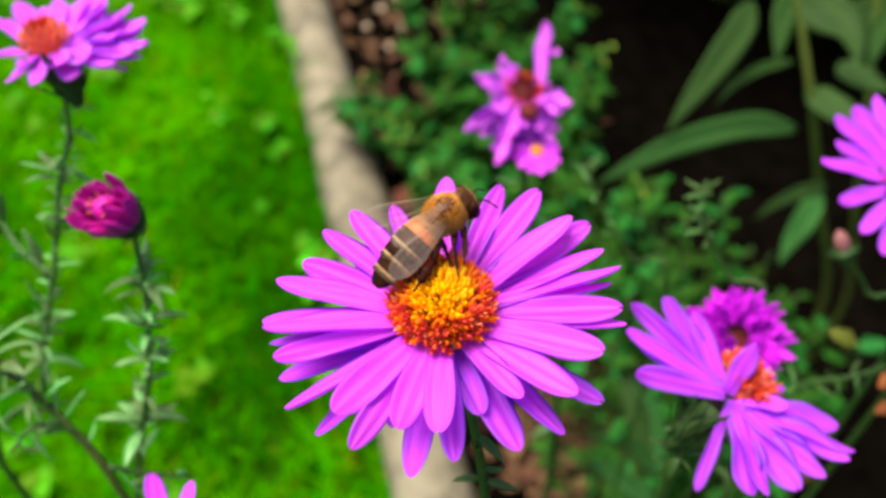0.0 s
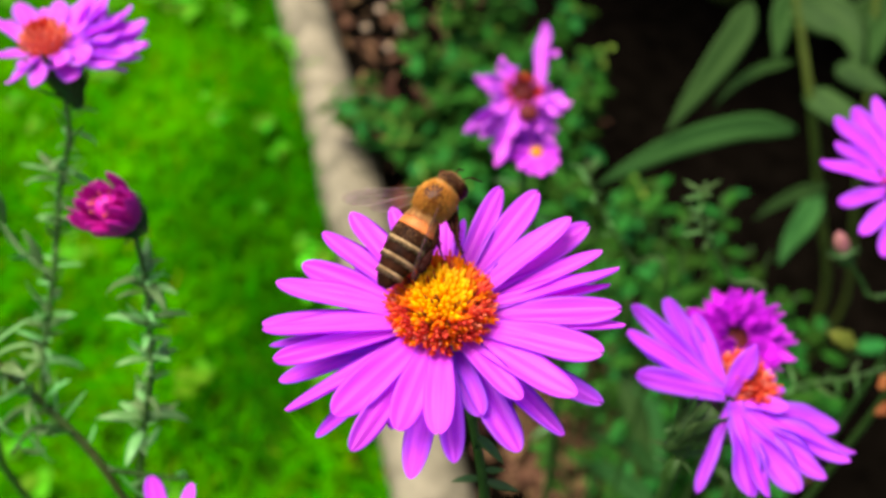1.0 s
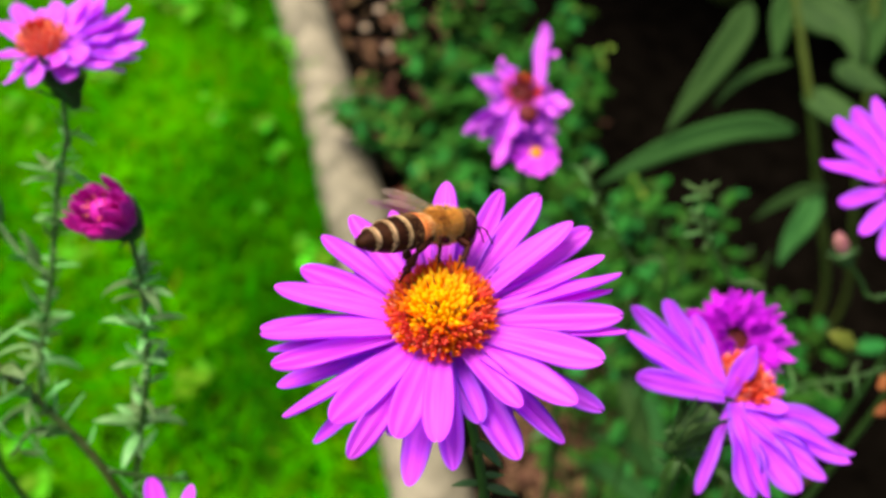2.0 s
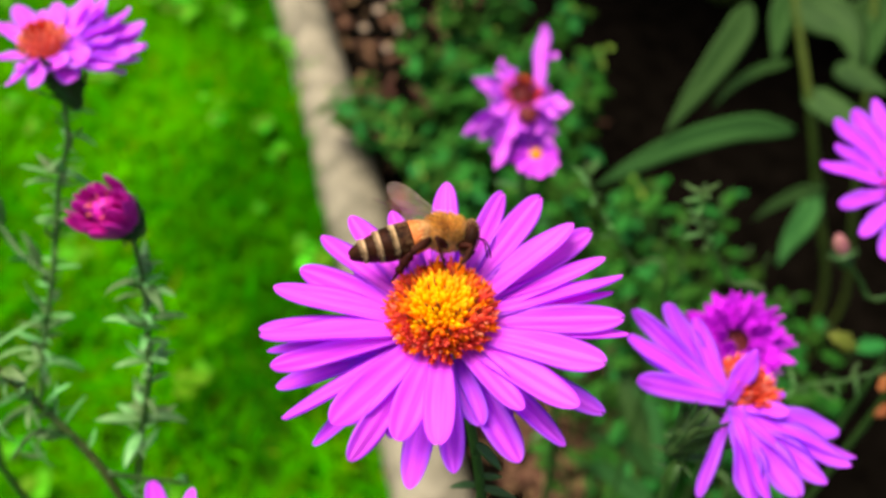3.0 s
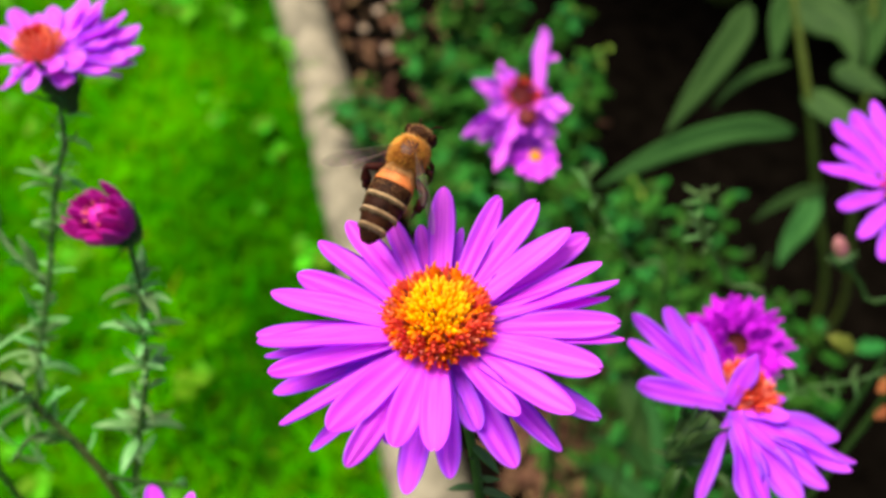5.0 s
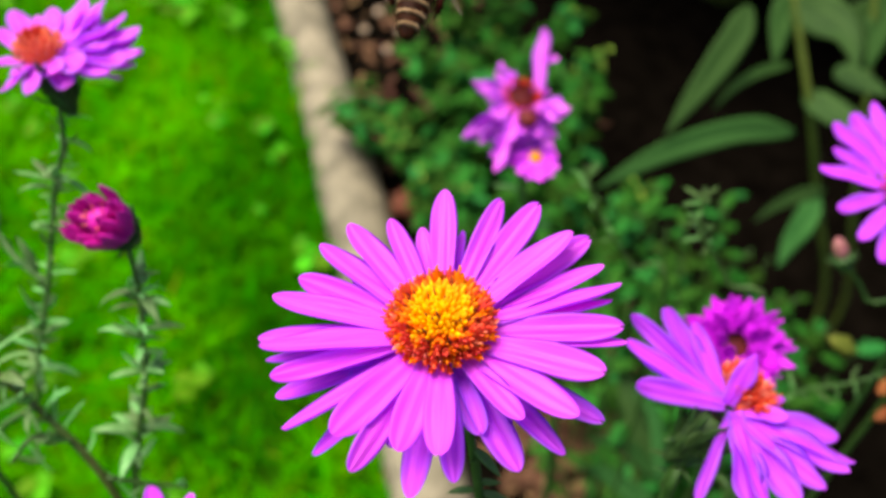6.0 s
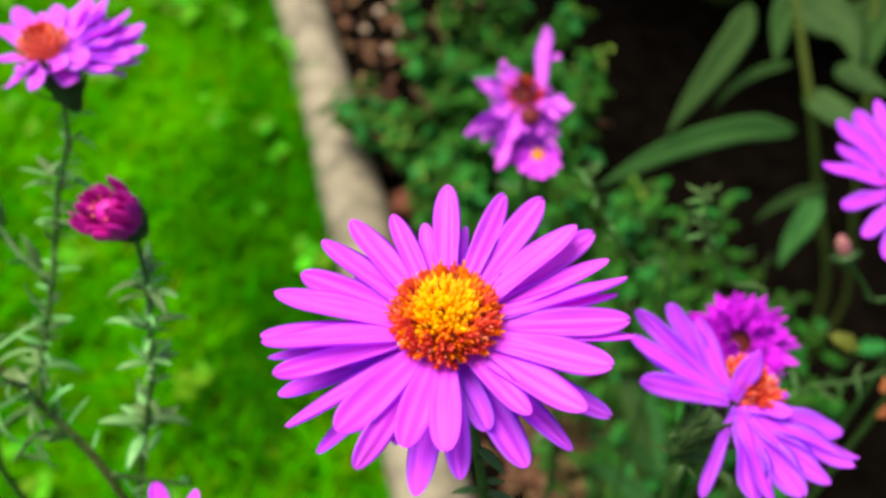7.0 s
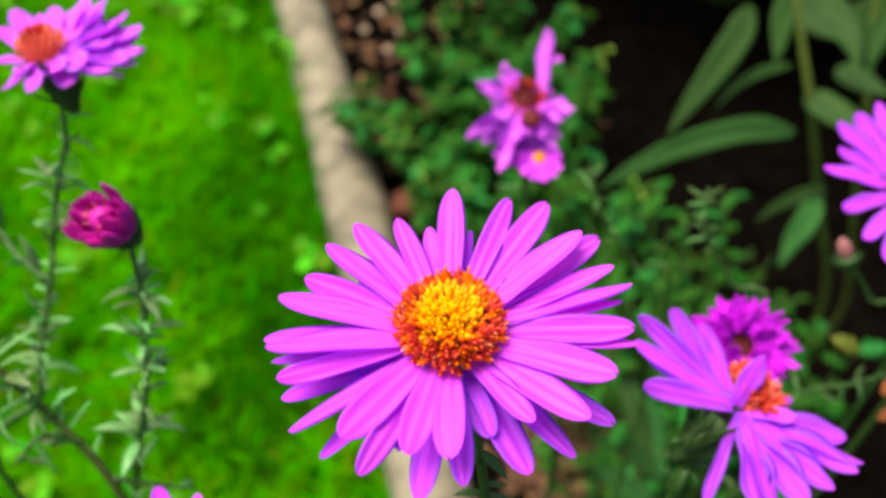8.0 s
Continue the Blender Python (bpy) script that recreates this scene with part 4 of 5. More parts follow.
for place, way, size in (((0.1076, 0.1088, 0.6172), (0.6, 0.3, 0.4), 1.0), ((0.1163, 0.1108, 0.6057), (-0.5, -0.4, 0.3), 0.9)):
    part("withered_leaf", DRY_LEAF, None, twig_rt, "curled orange withered leaf", at=facing(way, (0, -0.5, 1), Vector(place) - foot_rt) @ Matrix.Scale(size, 4))
part("yellow_leaf", leaf_mesh("leaf", surface("leaf_yellowing", (0.07, 0.10, 0.008), (0.15, 0.16, 0.015), 120, 0.6, 0.3, 0.1, 0.2, streak=6), 0.009, 0.0055, lobed_shape, -0.6, -0.12, 8), None, twig_rt, "yellowing leaf", at=facing((-0.7, 0.1, 0.5), (0, -0.5, 1), Vector((0.1116, 0.1278, 0.6073)) - foot_rt))
red_shoot = shoot((-0.0358, 0.0944, 0), [(-0.0829, 0.0839, 0.6772), (-0.0781, 0.0809, 0.672), (-0.0725, 0.0778, 0.6656), (-0.0645, 0.0722, 0.6557), (-0.0601, 0.0675, 0.6413), (-0.0558, 0.0644, 0.6126), (-0.0428, 0.0779, 0.3369), (-0.0358, 0.0944, 0)], SMALL_LEAVES, 0.0006, 0.0010, 30, 0.0, 0.4, 1.0, "thick reddish-green stem with grey-green leaves", STEM_RED)

foot_rd = Vector((-0.0358, 0.0944, 0))
for line in ([(-0.0492, 0.0725, 0.6441), (-0.0564, 0.0714, 0.6485), (-0.0625, 0.0708, 0.6525)], [(-0.0761, 0.069, 0.6621), (-0.0731, 0.0734, 0.6632), (-0.0691, 0.0749, 0.6611)]):
    stem(red_shoot, foot_rd, line, 0.0003, 0.0006, name="side_twig")
    leaves_along(red_shoot, foot_rd, line, SMALL_LEAVES, 8, 0.0, 0.9, 0.9, 0.3)

for p, s, n, size, b in (
    ((0.0026, 0.7118, 0.1779), 0.05, 44, 1.3, 2), ((-0.0904, 0.8147, 0.1250), 0.045, 30, 1.2, 1), ((0.0098, 0.7369, 0.2174), 0.07, 80, 1.1, 1),
    ((0.0429, 0.6246, 0.2145), 0.07, 80, 1.1, 2), ((0.0344, 0.6073, 0.2), 0.05, 66, 1.1, 2), ((0.069, 0.8248, 0.2128), 0.08, 80, 1.1, 1),
    ((0.0112, 0.8998, 0.1843), 0.07, 72, 1.1, 0), ((0.0096, 0.6888, 0.2031), 0.06, 72, 1.1, 2), ((0.0776, 0.5594, 0.2251), 0.06, 72, 1.0, 1),
    ((0.1180, 0.7138, 0.2502), 0.05, 64, 0.9, 3), ((0.1413, 0.6001, 0.2592), 0.06, 72, 1.0, 2), ((0.1052, 0.7117, 0.2223), 0.07, 72, 1.0, 1),
    ((0.1442, 0.4188, 0.3253), 0.06, 34, 1.0, 0), ((0.1878, 0.4513, 0.291), 0.06, 24, 0.8, 0), ((0.2352, 0.4574, 0.27), 0.06, 24, 0.8, 0),
    ((0.1857, 0.3677, 0.3253), 0.07, 49, 0.8, 0), ((0.2415, 0.4148, 0.2996), 0.06, 30, 0.8, 0), ((0.2224, 0.3417, 0.3035), 0.05, 40, 0.8, 0),
    ((0.108, 0.4815, 0.2641), 0.06, 72, 0.9, 1), ((0.1301, 0.2979, 0.2206), 0.05, 8, 1.0, 0),
    ((0.1578, 0.331, 0.2945), 0.06, 24, 0.8, 0), ((0.2255, 0.3066, 0.274), 0.06, 39, 0.8, 0), ((0.1857, 0.2761, 0.2484), 0.05, 34, 0.8, 0),
    ((0.0880, 0.9300, 0.2000), 0.09, 90, 1.0, 1), ((0.1300, 0.8800, 0.1800), 0.07, 40, 1.0, 1), ((0.0300, 0.8200, 0.2100), 0.07, 80, 1.0, 0), ((0.0780, 0.2257, 0.5197), 0.020, 9, 0.62, 0), ((0.1157, 0.2652, 0.4746), 0.022, 10, 0.6, 0), ((0.2143, 0.3120, 0.3836), 0.030, 22, 0.8, 0), ((0.1713, 0.3256, 0.4210), 0.025, 16, 0.7, 0), ((0.2395, 0.3104, 0.3430), 0.03, 22, 0.9, 0)):
    bed_plant(under(p), p[2], s, n, size, b)


def lance_plant(foot, line, leaves, label="tall plant with long lance-shaped green leaves"):
    head = thing("lance_plant", foot, label, "plant", "lance-leaved plants")
    stem(head, Vector(foot), line, 0.0018, 0.0032, STALK)
    for points, width in leaves:
        bm = bmesh.new()
        strip_leaf(bm, [Vector(p) - Vector(foot) for p in points], width, (random.uniform(-0.2, 0.2), random.uniform(-0.8, -0.5), 0.7), sword_shape)
        part("leaf", bm, LEAF_LANCE, head)
    return head


lance_plant((0.3261, 0.4398, 0), [(0.1929, 0.4219, 0.5405), (0.2171, 0.3852, 0.4705), (0.2476, 0.3887, 0.3952), (0.3061, 0.4098, 0.2562), (0.3191, 0.4233, 0.1409), (0.3261, 0.4398, 0)], [
    ([(0.1897, 0.3411, 0.4930), (0.1578, 0.3322, 0.5034), (0.1199, 0.3155, 0.5072), (0.0921, 0.2973, 0.5098), (0.0720, 0.2802, 0.5133)], 0.0136),
    ([(0.1675, 0.3976, 0.5341), (0.1566, 0.3772, 0.5299), (0.1414, 0.3555, 0.5246), (0.1250, 0.3344, 0.5198), (0.1103, 0.3139, 0.5156)], 0.0169),
    ([(0.2063, 0.4056, 0.4887), (0.1830, 0.3917, 0.4943), (0.1622, 0.3739, 0.4966), (0.1460, 0.3541, 0.4973)], 0.0060),
    ([(0.2226, 0.4686, 0.5026), (0.2059, 0.4371, 0.4956), (0.1955, 0.4054, 0.4885)], 0.0191),
    ([(0.2049, 0.4320, 0.5109), (0.2170, 0.4196, 0.5136), (0.2285, 0.4025, 0.5123), (0.2305, 0.3786, 0.5052)], 0.0277)])
lance_plant((0.3766, 0.482, 0), [(0.2679, 0.4721, 0.5173), (0.2842, 0.4363, 0.422), (0.3106, 0.4378, 0.3319), (0.3566, 0.452, 0.2002), (0.3696, 0.4655, 0.1101), (0.3766, 0.482, 0)], [
    ([(0.2130, 0.3927, 0.4778), (0.2233, 0.3773, 0.4779), (0.2331, 0.3630, 0.4790), (0.2422, 0.3459, 0.4776)], 0.0174),
    ([(0.2453, 0.4282, 0.4686), (0.2561, 0.4135, 0.4693), (0.2698, 0.3990, 0.4702)], 0.0159),
    ([(0.3003, 0.4977, 0.4881), (0.2787, 0.4581, 0.4808), (0.2596, 0.4174, 0.4726)], 0.0229),
    ([(0.2307, 0.3608, 0.4248), (0.2157, 0.3387, 0.4236), (0.2017, 0.3211, 0.4261), (0.1892, 0.3015, 0.4270)], 0.0153),
    ([(0.2352, 0.3634, 0.4270), (0.2169, 0.3562, 0.4296), (0.1972, 0.3457, 0.4294), (0.1829, 0.3344, 0.4285)], 0.0081),
    ([(0.2648, 0.4862, 0.4521), (0.2867, 0.4893, 0.4679), (0.3003, 0.4948, 0.4857)], 0.0189)])
lance_plant((0.1395, 0.2481, 0), [(0.1077, 0.2305, 0.3537), (0.1195, 0.2181, 0.3042), (0.1325, 0.2316, 0.1673), (0.1395, 0.2481, 0)], [
    ([(0.1168, 0.1941, 0.3493), (0.1005, 0.2018, 0.3601), (0.0869, 0.2065, 0.3684), (0.0710, 0.2093, 0.3750)], 0.0124),
    ([(0.1235, 0.2148, 0.3405), (0.1090, 0.2242, 0.3572), (0.0948, 0.2255, 0.3669), (0.0779, 0.2234, 0.3738)], 0.0096),
    ([(0.1251, 0.2123, 0.3384), (0.1097, 0.2488, 0.3649), (0.1072, 0.2631, 0.3725), (0.0980, 0.2725, 0.3761)], 0.0118),
    ([(0.1225, 0.2080, 0.3479), (0.1210, 0.2323, 0.3684), (0.1163, 0.2421, 0.3766), (0.1068, 0.2494, 0.3828)], 0.0083)], "low plant with narrow grey-green leaves")


def shrub(foot, height, spread, count, seed):
    """A dense dark shrub, mostly out of view, added to shade the bed: branching stems and a crown of many small leaves.
    """
    head = thing("shrub", foot, "dense dark green garden shrub behind the bed", "shrub", "shrubs")
    rng = random.Random(seed)
    wood = bmesh.new()
    crown = bmesh.new()
    for k in range(9):
        a = k * 0.7 + rng.uniform(-0.2, 0.2)
        tip = Vector((math.cos(a) * spread * rng.uniform(0.4, 0.9), math.sin(a) * spread * rng.uniform(0.4, 0.9), height * rng.uniform(0.6, 1)))
        line = curve_points([Vector((math.cos(a) * 0.02, math.sin(a) * 0.02, 0)), tip * 0.45 + Vector((0, 0, height * 0.1)), tip], 5)
        tube(wood, line, [0.012 - 0.009 * i / (len(line) - 1) for i in range(len(line))], 7)
        for _ in range(count // 9):
            p = line[rng.randrange(4, len(line))] + Vector((rng.gauss(0, 1), rng.gauss(0, 1), rng.gauss(0, 1))) * spread * 0.22
            if p.z < 0.02:
                continue
            d = Vector((rng.uniform(-1, 1), rng.uniform(-1, 1), rng.uniform(-0.7, 0.5)))
            blade(crown, rng.uniform(0.035, 0.065), rng.uniform(0.018, 0.030), lance_shape, -0.4, -0.1, 0.02, 3, 2, m=facing(d, (rng.uniform(-0.4, 0.4), rng.uniform(-0.4, 0.4), 1), p))
    part("branches", wood, STALK, head)
    part("crown", crown, LEAF_BED, head, "crown of small dark leaves")
    return head


# added behind the bed to block sun and sky from its soil
for x, y, h, r, seed in ((0.12, 1.62, 1.0, 0.36, 1), (0.46, 1.22, 1.05, 0.36, 2), (0.86, 1.05, 1.1, 0.40, 3), (0.62, 1.66, 1.2, 0.40, 4), (0.95, 0.55, 0.95, 0.36, 5), (1.25, 1.3, 1.2, 0.42, 6), (0.26, 1.40, 0.85, 0.30, 7)):
    shrub((x, y, 0), h, r, 2200, seed)


# ---- the honey bee ----
def bee_thing():
    head = thing("honey_bee", (0, 0, 0), "brown striped honey bee with fuzzy thorax and clear wings", "bee")
    rng = random.Random(5)

    def fuzz(bm, count, axes, centre, length, keep=lambda d: True):
        for _ in range(count):
            d = Vector((rng.gauss(0, 1), rng.gauss(0, 1), rng.gauss(0, 1))).normalized()
            if not keep(d):
                continue
            p = Vector((d.x * axes[0], d.y * axes[1], d.z * axes[2])) + Vector(centre)
            w = (d + Vector((rng.uniform(-0.6, 0.2), rng.uniform(-0.4, 0.4), rng.uniform(-0.4, 0.4)))).normalized()
            s = w.orthogonal().normalized() * 0.00004
            t = w.cross(s)
            tip = bm.verts.new(p + w * length * rng.uniform(0.6, 1.2))
            b = [bm.verts.new(p + s), bm.verts.new(p - s * 0.5 + t), bm.verts.new(p - s * 0.5 - t)]
            for i in range(3):
                bm.faces.new((b[i], b[(i + 1) % 3], tip))

    def ball(axes, centre, sub=3):
        bm = bmesh.new()
        bmesh.ops.create_icosphere(bm, subdivisions=sub, radius=1)
        for v in bm.verts:
            v.co = Vector((v.co.x * axes[0], v.co.y * axes[1], v.co.z * axes[2])) + Vector(centre)
        return bm

    body = (0.00212, 0.0018, 0.0018)
    thorax = part("thorax", ball(body, (0, 0, 0)), FUR_DARK, head, "brown thorax")
    bald = Vector((0.28, 0, 0.96)).normalized()
    bm = bmesh.new()
    fuzz(bm, 5200, body, (0, 0, 0), 0.00062, lambda d: d.z > -0.5 and (d.dot(bald) < 0.86 + rng.uniform(-0.10, 0.08) or rng.random() < 0.25))
    part("fur", bm, FUR, thorax, "tawny fur on the thorax")
    bm = bmesh.new()
    fuzz(bm, 6500, body, (0, 0, 0), 0.00060, lambda d: (d.z < 0.1 and rng.random() < 0.35 - d.z) or abs(d.x) > 0.66 + rng.random() * 0.25)
    part("side_fur", bm, FUR_PALE, thorax, "paler tan fur on the sides")
    bm = ball((body[0] * 1.03, body[1] * 1.03, body[2] * 1.04), (0, 0, 0), 4)
    bmesh.ops.delete(bm, geom=[v for v in bm.verts if v.co.normalized().dot(bald) < 0.82], context="VERTS")
    part("back_plate", bm, PLATE, thorax, "bare grey-brown plate on the back")

    # the abdomen hangs on its own joint at the back of the thorax
    abdomen = part("abdomen", ball((0.0006, 0.0008, 0.0008), (0, 0, 0), 2), FUR_DARK, head, "striped abdomen")
    profile = ((0.00000, 0.0015), (0.00083, 0.0019), (0.00207, 0.00222), (0.00351, 0.00225), (0.00496, 0.00215), (0.00640, 0.00172), (0.00764, 0.00128), (0.00846, 0.00082), (0.00888, 0.0004))

    def radius(x):
        for (x0, r0), (x1, r1) in zip(profile, profile[1:]):
            if x <= x1:
                return r0 + (r1 - r0) * (x - x0) / (x1 - x0)
        return 0.0002

    def flatten(bm):
        for v in bm.verts:
            v.co.z *= 0.83

    cuts = (0.0, 0.0021, 0.0036, 0.0053, 0.0069, 0.0088)

    def hairs(bm, count, x0, x1, spread, length, thick, out=0.16):
        for i in range(count):
            q = rng.gauss(1.571, spread)
            x = rng.uniform(x0, x1)
            rr = radius(x) * 0.985
            p = Vector((-x, math.cos(q) * rr, math.sin(q) * rr))
            d = Vector((-1, math.cos(q) * out + rng.uniform(-0.1, 0.1), math.sin(q) * out + rng.uniform(-0.1, 0.1))).normalized()
            u = d.orthogonal().normalized() * thick
            t = d.cross(u)
            tip = bm.verts.new(p + d * length * rng.uniform(0.6, 1.3))
            bb = [bm.verts.new(p + u), bm.verts.new(p - u * 0.5 + t), bm.verts.new(p - u * 0.5 - t)]
            for j in range(3):
                bm.faces.new((bb[j], bb[(j + 1) % 3], tip))

    for k in range(5):
        a, b = cuts[k], cuts[k + 1]
        dark = bmesh.new()
        n = 8
        pts = [Vector((-(a + (b - a) * i / n), 0, 0)) for i in range(n + 1)]
        tube(dark, pts, [radius(a + (b - a) * i / n) * (0.985 + 0.03 * i / n) for i in range(n + 1)], 28)
        flatten(dark)
        seg = part("segment", dark, AMBER if k == 0 else CHITIN, abdomen, "amber first segment" if k == 0 else "dark glossy segment")
        if k > 1:
            # a felt band, thin over the back and broader down the flanks
            band = bmesh.new()
            w, m = (b - a) * (0.12 if k == 2 else 0.15), 40
            top = []
            for i in range(m + 1):
                q = radians(-28 + 236 * i / m)
                side = abs(math.cos(q))
                ww = w * (0.60 + 0.70 * side ** 2) * min(1, 5 * i / m, 5 * (1 - i / m)) * (1 + 0.8 * noise.noise(Vector((i * 0.9, k * 3.1, 0))))
                ring = []
                for j in range(4):
                    x = a - 0.00006 + ww * j / 3
                    rr = radius(x) * (1.010 if 0 < j < 3 else 0.992)
                    ring.append(band.verts.new((-x, math.cos(q) * rr, math.sin(q) * rr)))
                top.append(ring)
            for u, v in zip(top, top[1:]):
                for j in range(3):
                    band.faces.new((u[j], u[j + 1], v[j + 1], v[j]))
            hairs(band, 800, a, a + w * 1.0, 1.1, 0.00050, 0.00004, 0.20)
            flatten(band)
            part("hair_band", band, BAND, seg, "pale buff hair band")
        elif k == 0:
            fringe = bmesh.new()
            hairs(fringe, 1700, -0.0006, 0.0006, 1.5, 0.00065, 0.00004, 0.6)
            hairs(fringe, 400, 0.0, 0.0012, 2.2, 0.0005, 0.00004, 0.5)
            flatten(fringe)
            part("base_fur", fringe, FUR_PALE, seg, "tan fringe of fur at the waist")
        else:
            fuzz_band = bmesh.new()
            hairs(fuzz_band, 350, a, b - 0.0003, 1.8, 0.00035, 0.00003, 0.4)
            flatten(fuzz_band)
            part("fine_hair", fuzz_band, FACE_FUR, seg, "sparse brown hair")

    skull = part("head", ball((0.0010, 0.0017, 0.0019), (0.0009, 0, -0.0006)), CHITIN, head, "dark head")
    bm = bmesh.new()
    fuzz(bm, 900, (0.0010, 0.0016, 0.0018), (0.0009, 0, -0.0006), 0.00036, lambda d: abs(d.y) < 0.7)
    part("face_fur", bm, FACE_FUR, skull, "short brown fur on the face")
    for s in (1, -1):
        part("eye", ball((0.0006, 0.00045, 0.0012), (0.0011, s * 0.00145, -0.0004), 2), CHITIN, skull, "black oval eye")
        bm = bmesh.new()
        tube(bm, [Vector(p) for p in ((0.0018, s * 0.0004, -0.0004), (0.0025, s * 0.0008, -0.0004), (0.0029, s * 0.0010, -0.0007), (0.0036, s * 0.0014, -0.0020))], [0.00008, 0.00008, 0.00010, 0.00008], 6)
        part("antenna", bm, CHITIN, skull, "thin bent black antenna")
    bm = bmesh.new()
    tube(bm, [Vector(p) for p in ((0.0016, 0, -0.0017), (0.0014, 0, -0.0026), (0.0011, 0, -0.0034))], [0.0005, 0.0003, 0.00008], 7)
    part("tongue", bm, CHITIN_BROWN, skull, "brown mouthparts")

    # each leg: a thigh on its hip and a shin with the foot on the knee
    legs = {}
    for name, hip, thigh, shin, fat in (("front", (0.0011, 0.0009, -0.0014), 0.0019, 0.0030, 0.9), ("middle", (0.0001, 0.0011, -0.0016), 0.0022, 0.0036, 1.0), ("hind", (-0.0017, 0.0015, -0.0008), 0.0026, 0.0040, 1.2)):
        for s in (1, -1):
            bm = bmesh.new()
            tube(bm, [Vector((thigh * k / 6, 0, 0)) for k in range(7)], [0.00036 * fat * q for q in (0.7, 1.0, 1.15, 1.1, 1.0, 0.85, 0.7)], 8, jag=0.08)
            upper = part(name + "_leg", bm, CHITIN_BROWN, head, "dark brown jointed leg")
            bm = bmesh.new()
            if name == "hind":
                shape = ((0, 0.00024), (0.10, 0.00034), (0.25, 0.00050), (0.38, 0.00062), (0.43, 0.00050), (0.46, 0.00034), (0.50, 0.00050), (0.62, 0.00052), (0.68, 0.00028), (0.72, 0.00016), (0.86, 0.00014), (1, 0.00008))
            else:
                shape = ((0, 0.00022), (0.12, 0.00026), (0.40, 0.00028), (0.46, 0.00019), (0.52, 0.00022), (0.68, 0.00019), (0.72, 0.00011), (0.86, 0.00012), (1, 0.00007))
            tube(bm, [Vector((shin * q, 0, 0)) for q, r in shape], [r * 1.05 for q, r in shape], 8, jag=0.08)
            for v in bm.verts:
                v.co.y *= 0.85 if name == "hind" else 0.6
            for k in range(90):
                p = Vector((shin * rng.uniform(0.1, 0.65), 0, 0))
                q = rng.uniform(0, 6.28)
                d = Vector((0.7, math.cos(q) * 0.6, math.sin(q))).normalized()
                c = [bm.verts.new(p + Vector((0.00003, 0, 0))), bm.verts.new(p - Vector((0.00003, 0, 0))), bm.verts.new(p + d * 0.0007)]
                bm.faces.new(c)
            lower = part("shin", bm, CHITIN_BROWN, upper, "dark hairy shin and foot")
            legs[name, s] = (upper, lower, Vector((hip[0], s * hip[1], hip[2])), thigh, shin)

    wings = {}
    for s in (1, -1):
        bm = bmesh.new()
        wing_shape = lambda q: (0.25 + 0.75 * min(q / 0.6, 1)) * (1 if q < 0.7 else math.sqrt(max(1 - ((q - 0.7) / 0.302) ** 2, 0)))
        blade(bm, 0.0086, 0.0029, wing_shape, -0.12, 0.03, 0.006, 12, 6)
        blade(bm, 0.0064, 0.0022, wing_shape, -0.1, 0.03, 0.006, 10, 5, m=pose(-0.0002, s * 0.0012, -0.0001, 0, 0, s * 10))
        wing = part("wing", bm, WING, head, "clear brownish veined wing", at=Matrix.Translation((0.0002, s * 0.0014, 0.0012)))
        vein = bmesh.new()
        for y0, y1, l in ((0.0006, 0.0013, 0.0080), (0.0, 0.0004, 0.0072), (-0.0004, -0.0006, 0.0062)):
            tube(vein, [Vector((0, s * y0 * 0.4, 0.00004)), Vector((l * 0.5, s * y1, 0.00002)), Vector((l, s * y0, -0.0003))], 0.000018, 5)
        part("vein", vein, CHITIN_BROWN, wing, "thin brown veins")
        wings[s] = wing
    return head, abdomen, skull, legs, wings


bee, bee_abdomen, bee_skull, bee_legs, bee_wings = bee_thing()

build_stones()
build_litter()
build_grass()


